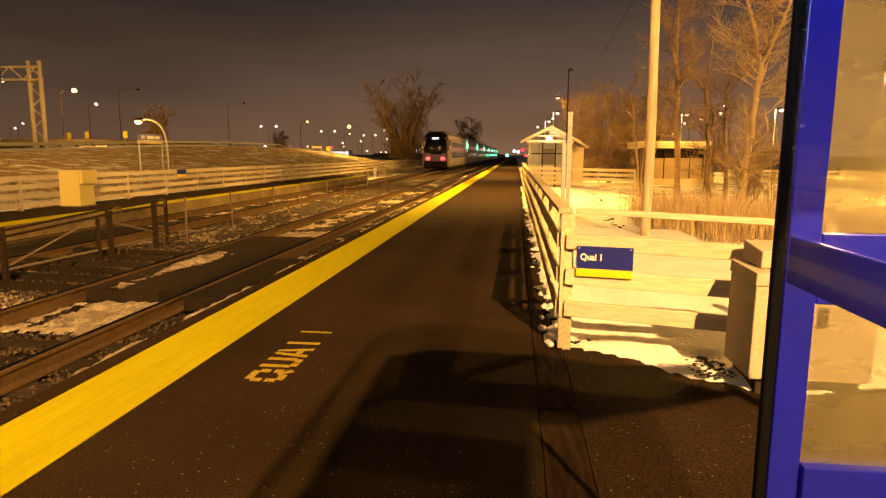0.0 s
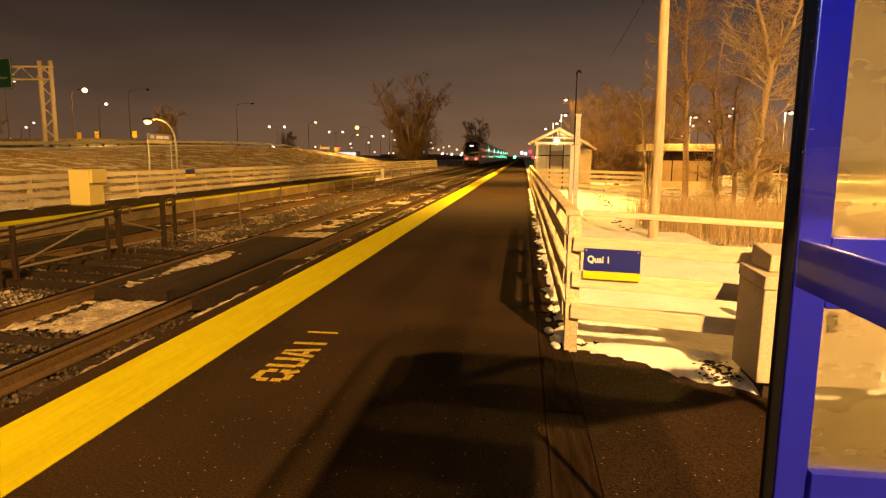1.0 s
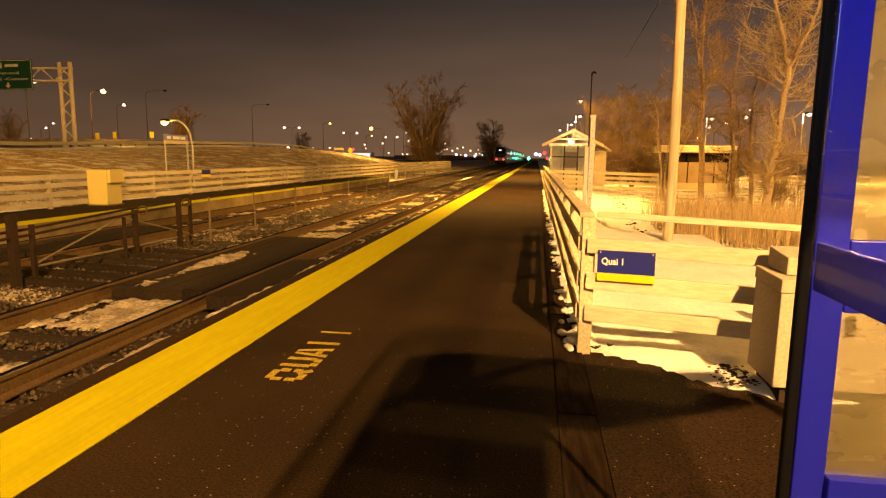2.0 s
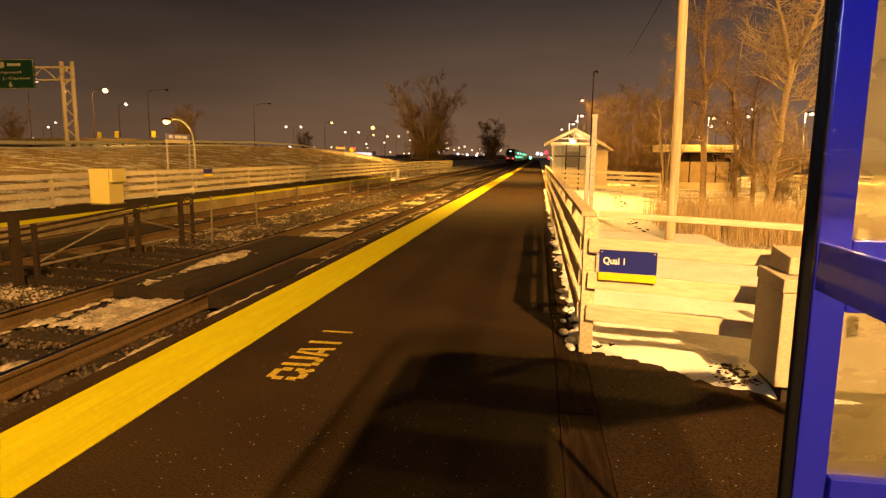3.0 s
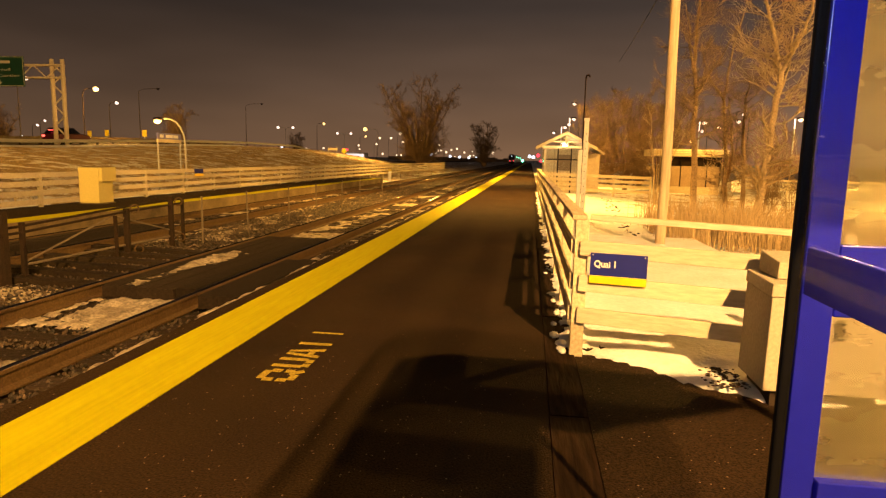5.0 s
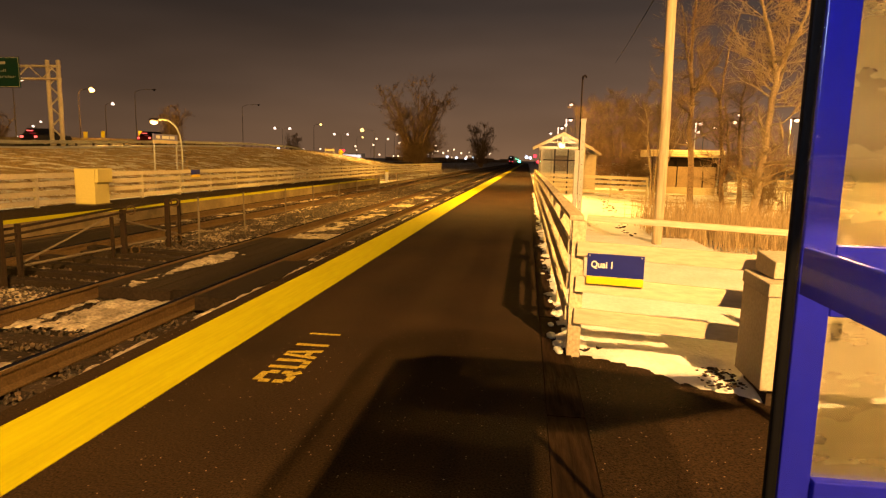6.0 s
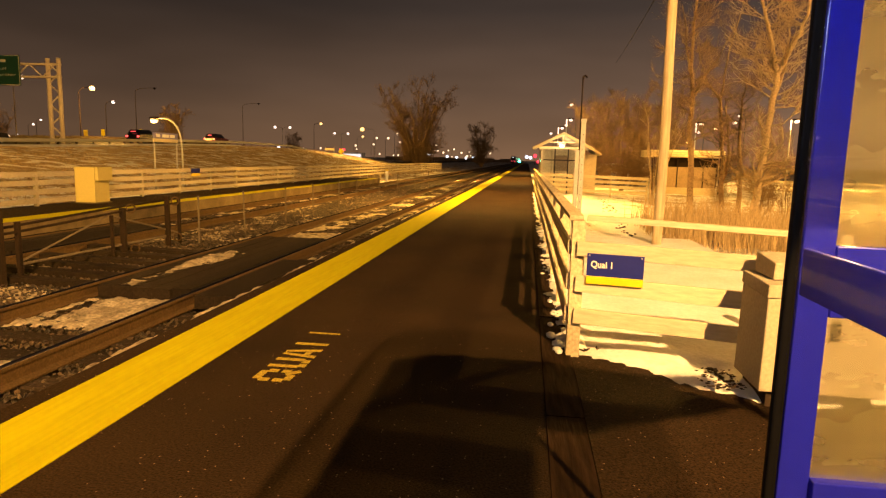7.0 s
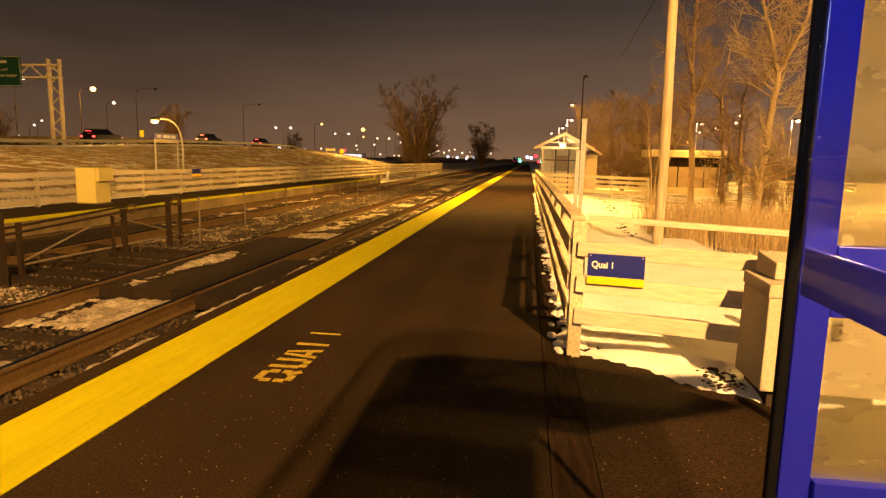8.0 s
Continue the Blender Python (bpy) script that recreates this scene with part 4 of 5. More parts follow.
    part("wall", Solid().box(0.05, 0, -0.2, 0.7, 2.8, 2.05), WOOD, b)


gable_shelter()


def small_building():
    t = thing("parking_shelter", "dark flat-roofed shelter by the parking lot", "shelter", (8.92, 43.0, -0.65))
    part("roof", Solid().box(-1.0, -0.6, 2.62, 3.55, 3.4, 3.08), ROOFING, t, "pale flat roof edge", bevel=0.02)
    for k in range(3):
        part("roof_rib", Solid().box(-1.04, -0.66, 2.66 + 0.15 * k, 3.59, -0.604, 2.75 + 0.15 * k), WOOD, t, "pale fascia board", bevel=0.01)
    part("base", Solid().box(0, 0, 0, 3.3, 3, 0.66), WOOD, t, "pale lower wall")
    for i in range(4):
        part("wall_panel", Solid().box(0.04 + 0.82 * i, 0.02, 0.664, 0.79 + 0.82 * i, 0.1, 2.0), DARK_WALL, t)
        part("mullion", Solid().box(0.791 + 0.82 * i, 0.0, 0.664, 0.859 + 0.82 * i, 0.12, 2.6), DARK_STEEL, t)
    # dark strip that paints the shade below the roof edge
    part("frieze", Solid().box(0.0, 0.2, 2.004, 3.28, 0.26, 2.6), DARK_STEEL, t, "dark band put in as shade under the roof")
    part("back_wall", Solid().box(0, 2.9, 0.664, 3.3, 3.0, 2.6), DARK_WALL, t)
    for x in (-0.8, 3.4):
        part("post", Solid().box(x - 0.05, -0.4, 0.0, x + 0.05, -0.3, 2.618), DARK_STEEL, t)
    part("wall_lamp", Solid().ball((1.2, -1.0, 3.6), 0.17, 0.17, 0.16), SODIUM_GLOW, t, "bright bare wall lamp")
    part("lamp_arm", Solid().tube([(1.2, -0.45, 3.05), (1.2, -0.9, 3.3), (1.2, -1.0, 3.46)], 0.03), DARK_STEEL, t)
    w = thing("white_panel", "small white panel in the snow beside the parking shelter", "panel", (12.75, 42.2, -0.55))
    part("board", Solid().box(0, 0, 0.35, 0.75, 0.08, 1.0), SIGN_WHITE, w, bevel=0.02)
    for x in (0.08, 0.62):
        part("leg", Solid().box(x, 0.01, -0.1, x + 0.05, 0.07, 0.348), GALV, w)


small_building()


# ---- trees ----
def tree(name, label, place, limbs, mat, seed, shoots=30, reach=1.4, start=0.3, twig=0.006, kids=(6, 5), rise=0.55):
    """A bare tree. limbs: each a line of points from the base or from a fork, with its first and last radius; fine shoots grow from all of them."""
    t = thing(name, label, "tree", place)
    rng = random.Random(seed)
    trunk, crown = Solid(), Solid()

    def shoot(p, d, length, r, level):
        pts, rad, q = [p], [r], p
        for i in range(3):
            d = (d + Vector((rng.gauss(0, 0.22), rng.gauss(0, 0.22), rng.gauss(0.08, 0.16)))).normalized()
            q = q + d * length / 3
            pts.append(q)
            rad.append(max(twig * 0.5, r * (1 - 0.25 * (i + 1))))
        crown.tube(pts, rad, 4 if level == 0 else 3, caps=False)
        if level < len(kids):
            for k in range(kids[level]):
                u = rng.uniform(0.2, 1.0) * 2.999
                side = Vector((rng.gauss(0, 1), rng.gauss(0, 1), rng.gauss(0, 0.6))).normalized()
                shoot(pts[int(u)].lerp(pts[int(u) + 1], u % 1), (d * 0.8 + side * 0.75 + Vector((0, 0, 0.15))).normalized(), length * rng.uniform(0.35, 0.65), max(twig, r * 0.5), level + 1)

    total = sum((Vector(b) - Vector(a)).length for pts, _, _ in limbs for a, b in zip(pts, pts[1:]))
    for pts, r0, r1 in limbs:
        pts = [Vector(q) for q in pts]
        fine = []
        for a, b in zip(pts, pts[1:]):
            for k in range(4):
                w = 0.035 * (b - a).length * (0 if k == 0 else 1)
                fine.append(a.lerp(b, k / 4) + Vector((rng.gauss(0, w), rng.gauss(0, w), 0)) * 0.6)
        fine.append(pts[-1])
        n = len(fine)
        radii = [r0 + (r1 - r0) * k / (n - 1) for k in range(n)]
        trunk.tube(fine, radii, 9, caps=False)
        long = sum((b - a).length for a, b in zip(pts, pts[1:]))
        for k in range(max(3, round(shoots * long / total))):
            u = (start + (1 - start) * rng.random() if pts[0].z < 0.5 else rng.random()) * (n - 1.001)
            base = fine[int(u)].lerp(fine[int(u) + 1], u % 1)
            a = rng.uniform(0, 2 * math.pi)
            shoot(base, Vector((math.cos(a), math.sin(a), rng.uniform(-0.1, 1.3) * rise)).normalized(), reach * rng.uniform(0.5, 1.15) * (1 - 0.35 * u / n), max(twig, min(0.03 * reach, radii[int(u)] * 0.4)), 0)
    part("trunk", trunk, mat, t, smooth=True)
    part("crown", crown, mat, t, "bare winter branches and twigs", smooth=True)
    return t


def fan(seed, stems, high, wide, r):
    """Stems that rise and spread from one foot."""
    rng = random.Random(seed)
    out = []
    for k in range(stems):
        a = 2 * math.pi * (k + rng.uniform(-0.3, 0.3)) / stems
        w, h = wide * rng.uniform(0.35, 1.0), high * rng.uniform(0.72, 1.0)
        c, s_ = math.cos(a) * w, math.sin(a) * w
        out.append(([(0.1 * c / wide, 0.1 * s_ / wide, -0.3), (0.22 * c, 0.22 * s_, 0.25 * h), (0.55 * c, 0.55 * s_, 0.62 * h), (c, s_, h)], r * rng.uniform(0.7, 1.0), r * 0.15))
    return out


tree("bare_tree", "tall bare forked tree lit warm by lamplight", (7.52, 22.0, -0.45),
     [([(0, 0, -0.2), (0.04, 0, 1.55), (0.27, 0, 3.75), (0.38, 0.1, 4.95)], 0.125, 0.08), ([(0.38, 0.1, 4.95), (0.12, 0.3, 6.15), (-0.25, 0.2, 7.2), (-0.5, 0.5, 9.0)], 0.07, 0.03),
      ([(0.38, 0.1, 4.95), (0.66, -0.1, 5.7), (1.0, -0.2, 6.7), (1.4, 0.1, 8.8)], 0.07, 0.03), ([(0.3, 0, 4.0), (0.75, 0.5, 5.2), (0.85, 0.8, 6.6)], 0.05, 0.02)], PALE_BARK, 3, 80, 1.7, 0.2, 0.006, (7, 5))
tree("bare_tree", "slender bare tree with brown bark", (6.2, 25.0, -0.5),
     [([(0, 0, -0.2), (-0.1, 0, 2.6), (-0.27, 0, 5.3), (-0.3, 0.1, 6.6), (-0.2, 0, 8.6)], 0.13, 0.03), ([(-0.27, 0, 5.2), (-0.56, 0, 6.3), (-0.8, 0, 7.8)], 0.05, 0.02),
      ([(-0.18, 0, 4.4), (0.2, 0, 5.3), (0.62, 0, 5.95), (1.1, 0, 7.0)], 0.05, 0.015)], BARK, 8, 55, 1.5, 0.2, 0.006, (7, 5))
tree("bare_tree", "slender forked bare tree with brown bark", (8.85, 30.0, -0.5),
     [([(0, 0, -0.2), (-0.2, 0, 2.8), (-0.42, 0, 4.8)], 0.1, 0.065), ([(-0.42, 0, 4.8), (-1.16, 0, 5.9), (-1.6, 0, 7.2)], 0.055, 0.02), ([(-0.42, 0, 4.8), (-0.3, 0, 6.4), (0.1, 0, 8.6)], 0.055, 0.02)], BARK, 15, 40, 1.3, 0.35, 0.006, (6, 4))
tree("bare_tree", "thin bare tree among shrubs", (8.3, 26.0, -0.45), [([(0, 0, -0.2), (-0.2, 0, 3.6), (-0.1, 0.2, 5.4)], 0.1, 0.02)], BARK, 17, 36, 1.2, 0.2, 0.005, (6, 5))
tree("bare_tree", "thin bare tree among shrubs", (7.85, 26.4, -0.45), [([(0, 0, -0.2), (0.05, 0, 2.5), (-0.25, 0, 4.6)], 0.11, 0.02)], BARK, 19, 30, 1.2, 0.2, 0.005, (6, 5))
tree("young_tree", "small pale young tree without leaves", (5.9, 30.5, -0.4), fan(21, 8, 4.6, 1.7, 0.045), PALE_BARK, 22, 40, 0.9, 0.4, 0.006, (4, 3), 1.2)
for k, (tx, ty, th) in enumerate(((5.2, 52, 7.6), (9.0, 54, 8.2), (13.0, 60, 9.0), (6.8, 47, 6.8), (7.0, 58, 8.0), (11.0, 66, 9.0), (10.5, 50, 6.5))):
    tree("bare_tree", "brown leafless thicket tree behind the shelter", (tx, ty, -0.5), fan(70 + k, 6, th, 2.4, 0.07), BARK, 90 + k, 120, 1.6, 0.08, 0.011, (7, 5), 0.9)
for k, (tx, ty, th) in enumerate(((8.9, 25.4, 3.2), (9.6, 27.5, 3.8), (10.4, 28.5, 4.2), (7.9, 27.0, 2.6), (9.2, 23.6, 2.8))):
    tree("shrub", "bushy bare shrub around the tree foot", (tx, ty, -0.5), fan(40 + k, 7, th, 1.1, 0.02), PALE_BARK if k % 2 else BARK, 45 + k, 60, 0.8, 0.1, 0.005, (5, 4), 0.8)
tree("far_tree", "broad bare tree beyond the tracks", (-21.5, 122, -0.5), fan(51, 14, 15.5, 8.2, 0.28), BARK, 52, 260, 4.2, 0.12, 0.022, (8, 6), 0.7)
tree("far_tree", "bare round tree in the distance", (-12.6, 172, -0.5), fan(55, 10, 11.5, 4.2, 0.26), BARK, 56, 160, 2.8, 0.12, 0.03, (7, 5), 0.7)
tree("far_tree", "bare tree beyond the highway", (-59.5, 100, 2.0), fan(58, 9, 7.4, 2.8, 0.2), BARK, 59, 130, 1.9, 0.12, 0.022, (7, 5), 0.9)
tree("far_tree", "bare tree beyond the highway", (-66.0, 172, 0.0), fan(62, 6, 7.5, 2.4, 0.2), BARK, 63, 80, 2.0, 0.15, 0.035, (6, 4), 0.9)
tree("far_tree", "bare tree beyond the highway", (-85.0, 92, 2.0), fan(66, 7, 6.0, 3.0, 0.16), BARK, 67, 110, 1.9, 0.15, 0.018, (5, 4), 0.9)


def reeds():
    rng = random.Random(9)
    s = Solid()
    for i in range(6500):
        x = rng.gauss(5.2, 1.5)
        y = rng.gauss(15.6, 1.5)
        if not 2.9 < x < 8.5 or y < 12.6:
            continue
        z = float(ground_z(np.array(x), np.array(y))) - 0.05
        h = rng.uniform(0.25, 1.1)
        a, lean = rng.uniform(0, 6.28), rng.uniform(0.02, 0.4)
        w = rng.uniform(0.003, 0.007)
        dx, dy = math.cos(a) * lean * h, math.sin(a) * lean * h
        b = len(s.v)
        s.v += [(x - w, y, z), (x + w, y, z), (x + dx * 0.3 + w * 0.8, y + dy * 0.3, z + h * 0.6), (x + dx * 0.3 - w * 0.8, y + dy * 0.3, z + h * 0.6), (x + dx, y + dy, z + h)]
        s.f += [(b, b + 1, b + 2, b + 3), (b + 3, b + 2, b + 4)]
    whole("dry_reeds", s, STRAW, "clump of tall dry straw-coloured reeds", "reeds", "stuff")
    s = Solid()
    for i in range(26000):
        x, y = rng.uniform(-40, -13.4), rng.uniform(12, 95)
        z = float(ground_z(np.array(x), np.array(y))) - 0.03
        h = rng.uniform(0.07, 0.2)
        a, w = rng.uniform(0, 6.28), rng.uniform(0.012, 0.035)
        dx, dy = math.cos(a) * h * 0.7, math.sin(a) * h * 0.7
        b = len(s.v)
        s.v += [(x - w, y, z), (x + w, y, z), (x + dx, y + dy, z + h)]
        s.f += [(b, b + 1, b + 2)]
    whole("dry_grass", s, STRAW, "rough dead grass on the embankment", "grass", "stuff")


reeds()


# ---- far side: cabinet, station sign, lamp, highway ----
def far_cabinet():
    t = thing("signal_cabinet", "cream metal signal cabinet on the far platform", "cabinet", (-12.6, 16.15, 0.0), 2)
    part("body", Solid().box(-0.02, 0, 0.03, 0.58, 0.66, 1.02), CREAM, t, bevel=0.015)
    part("lid", Solid().box(0.582, 0.02, 0.64, 0.68, 0.68, 1.03), CREAM, t, "overhanging hood", bevel=0.015)
    part("plinth", Solid().box(-0.04, -0.03, 0.0, 0.62, 0.7, 0.028), CONCRETE, t)
    m = thing("marker_post", "short white marker post at the platform end", "post", (-9.9, 43.9, -0.42))
    part("shaft", Solid().box(-0.1, -0.05, 0, 0.1, 0.05, 0.95), SIGN_WHITE, m, bevel=0.01)
    part("band", Solid().box(-0.104, -0.054, 0.952, 0.104, 0.054, 1.05), SIGN_AMBER, m, "orange top band")
    s = thing("station_sign", "blue station name sign on two posts", "sign", (-13.4, 21.27, -0.06))
    for y in (0.03, 1.5):
        part("post", Solid().tube([(0, y, -0.2), (0, y, 2.2)], 0.03, 8), GALV, s)
    part("panel", Solid().box(-0.03, 0, 2.03, 0.035, 1.53, 2.25), FADED_BLUE, s, "blue name panel")
    part("yellow_band", Solid().box(-0.03, 0, 1.91, 0.035, 1.53, 2.027), FADED_CREAM, s, "pale yellow band")
    for y0, y1 in ((0.12, 0.36), (0.5, 0.95), (1.0, 1.32)):
        part("text_bar", Solid().box(0.036, y0, 2.08, 0.039, y1, 2.19), SIGN_WHITE, s)
    q = thing("track_sign", "small blue and yellow platform sign on the far fence", "sign", (-12.58, 22.3, 0.0))
    part("plate", Solid().box(0, 0, 0.72, 0.02, 0.62, 0.9), SIGN_BLUE, q)
    part("yellow_band", Solid().box(0, 0, 0.62, 0.02, 0.62, 0.717), SIGN_YELLOW, q)
    a = thing("station_lamp", "arched station lamp glowing orange", "lamp", (-14.82, 25.6, -0.3))
    pts = [(0, 0, -0.2), (0, 0, 2.0), (-0.03, 0, 2.35), (-0.08, 0, 2.6), (-0.2, 0, 2.88), (-0.38, 0, 3.08), (-0.6, 0, 3.2), (-0.85, 0, 3.24), (-1.1, 0, 3.21)]
    part("arched_post", Solid().tube(pts, 0.04, 8), GALV, a, smooth=True)
    part("head", Solid().ball((-1.22, 0, 3.22), 0.26, 0.13, 0.07), DARK_STEEL, a)
    part("bulb", Solid().ball((-1.25, 0, 3.13), 0.17, 0.14, 0.11), SODIUM_GLOW, a, "glowing sodium bulb")


far_cabinet()


def highway():
    road = Solid()
    ys = np.concatenate([np.arange(-60, 140, 4.0), np.arange(140, 600, 20.0)])
    for y in ys:
        z = float(crest(y)) + 0.08
        road.v += [(-43.2, y, z), (-57, y, z + 0.15), (-57, y, z - 0.6), (-43.2, y, z - 0.6)]
    for i in range(len(ys) - 1):
        b = i * 4
        road.f += [(b, b + 4, b + 5, b + 1), (b + 3, b + 7, b + 4, b), (b + 1, b + 5, b + 6, b + 2)]
    whole("road", road, ASPHALT, "elevated asphalt highway on the embankment", "road", "structure")
    verge = Solid()
    for i in range(70):
        y = 26 + 0.9 * i
        w = 0.9 + 0.5 * noise.noise((y * 0.4, 3, 1)) + 0.3 * noise.noise((y * 1.7, 8, 1))
        z = float(ground_z(np.array(-41.6), np.array(y)))
        verge.v += [(-41.7 + w * 0.6, y, z - 0.1), (-41.9, y, z + 0.16), (-42.5, y, z + 0.2), (-42.6, y, z - 0.2)]
    verge.f = [(4 * i + k, 4 * i + k + 1, 4 * i + k + 5, 4 * i + k + 4) for i in range(69) for k in range(3)]
    whole("snow_verge", verge, SNOW, "ploughed snow along the highway guardrail", "snow", "stuff", smooth=True)
    g = thing("guardrail", "long steel highway guardrail on short posts", "guardrail")
    for i in range(44):
        y = 36 + 2.4 * i
        z, z2 = float(crest(y)), float(crest(y + 2.4))
        part("post", Solid().box(-42.75, y - 0.07, z - 0.4, -42.6, y + 0.07, z + 0.72), DARK_STEEL, g)
        part("rail", Solid().prism([(-42.59, 0.42), (-42.54, 0.48), (-42.58, 0.56), (-42.54, 0.64), (-42.59, 0.72), (-42.6, 0.72), (-42.6, 0.42)], 0, 2.395), GALV, g)
        ob = g.children[-1]
        ob.matrix_basis = Matrix.Translation((0, y, z)) @ Matrix.Rotation(math.atan2(z2 - z, 2.4), 4, "X")
    b = thing("concrete_barrier", "low pale concrete barrier along the highway", "barrier")
    for i in range(30):
        y = 40 + 3.0 * i
        z = float(crest(y)) + 0.05
        part("block", Solid().prism([(-57.4, 0), (-56.9, 0), (-57.05, 0.3), (-57.1, 0.85), (-57.25, 0.85), (-57.3, 0.3)], 0, 2.98), CONCRETE, b)
        b.children[-1].matrix_basis = Matrix.Translation((0, y, z))
    # sign gantry
    t = thing("sign_gantry", "galvanised lattice gantry carrying a green road sign", "gantry", (-43.4, 54.2, 1.5))
    for x in (0, -1.1):
        part("leg", Solid().tube([(x, 0.17, -0.6), (x, 0.17, 8.3)], 0.19, 10), GANTRY, t, smooth=True)
        part("foot", Solid().box(x - 0.35, -0.2, -0.6, x + 0.35, 0.55, 0.25), CONCRETE, t)
    for i in range(8):
        z = 0.3 + 0.95 * i
        a, c = ((0, -1.1) if i % 2 else (-1.1, 0))
        part("lattice_bar", Solid().tube([(a, 0.17, z), (c, 0.17, z + 0.95)], 0.07, 6), GANTRY, t)
    for z in (6.6, 7.75):
        for y in (0, 0.35):
            part("chord", Solid().tube([(0.1, y, z), (-20, y, z)], 0.1, 8), GANTRY, t)
    for i in range(14):
        x = -0.2 - 1.35 * i
        a, c = ((6.6, 7.75) if i % 2 else (7.75, 6.6))
        part("lattice_bar", Solid().tube([(x, 0, a), (x - 1.35, 0, c)], 0.06, 6), GANTRY, t)
    part("sign_panel", Solid().box(-9.0, -0.3, 5.75, -3.6, -0.22, 8.5), SIGN_GREEN, t, "green road sign panel")
    for x0, z0, x1, z1 in ((-8.95, 5.79, -3.65, 5.84), (-8.95, 8.41, -3.65, 8.46), (-3.7, 5.84, -3.65, 8.41)):
        part("border", Solid().box(x0, -0.306, z0, x1, -0.3, z1), SIGN_PALE, t)
    part("route_shield", Solid().prism([(-7.9, 7.75), (-7.3, 7.6), (-6.7, 7.75), (-6.7, 8.25), (-7.9, 8.25)], -0.306, -0.3), SIGN_PALE, t, "pale route shield")
    part("text_bar", Solid().box(-6.4, -0.306, 7.85, -5.0, -0.3, 8.1), SIGN_PALE, t)
    for text, x0, x1, z0 in (("Longueuil", -7.9, -5.0, 7.1), ("Pont J.-Cartier", -8.7, -4.0, 6.55)):
        ob = part("lettering", fit_mesh(words(text, 0.5, SIGN_PALE, bold=0.005), x0, z0, x1, z0 + 0.32), SIGN_PALE, t, "white lettering")
        ob.matrix_basis = pose(0, -0.305, 0, 90, 0, 0)
    part("arrow", Solid().prism([(-6.2, 5.9), (-6.5, 6.15), (-6.3, 6.15), (-6.3, 6.4), (-6.1, 6.4), (-6.1, 6.15), (-5.9, 6.15)], -0.306, -0.3), SIGN_PALE, t)
    # chevron markers
    m = thing("chevron_marker", "amber chevron marker on a post by the highway", "road sign", (-68.6, 95, 2.85), group="chevron markers")
    part("post", Solid().box(-0.05, 0.0, -0.5, 0.05, 0.08, 1.4), GALV, m)
    part("panel", Solid().box(-0.35, -0.03, 0.95, 0.35, -0.001, 2.0), SIGN_AMBER, m)
    copy_thing(m, pose(-75.5, 100, 2.85, 0, 0, 60))
    copy_thing(m, pose(-62.0, 95, 2.95, 0, 0, 55))


highway()


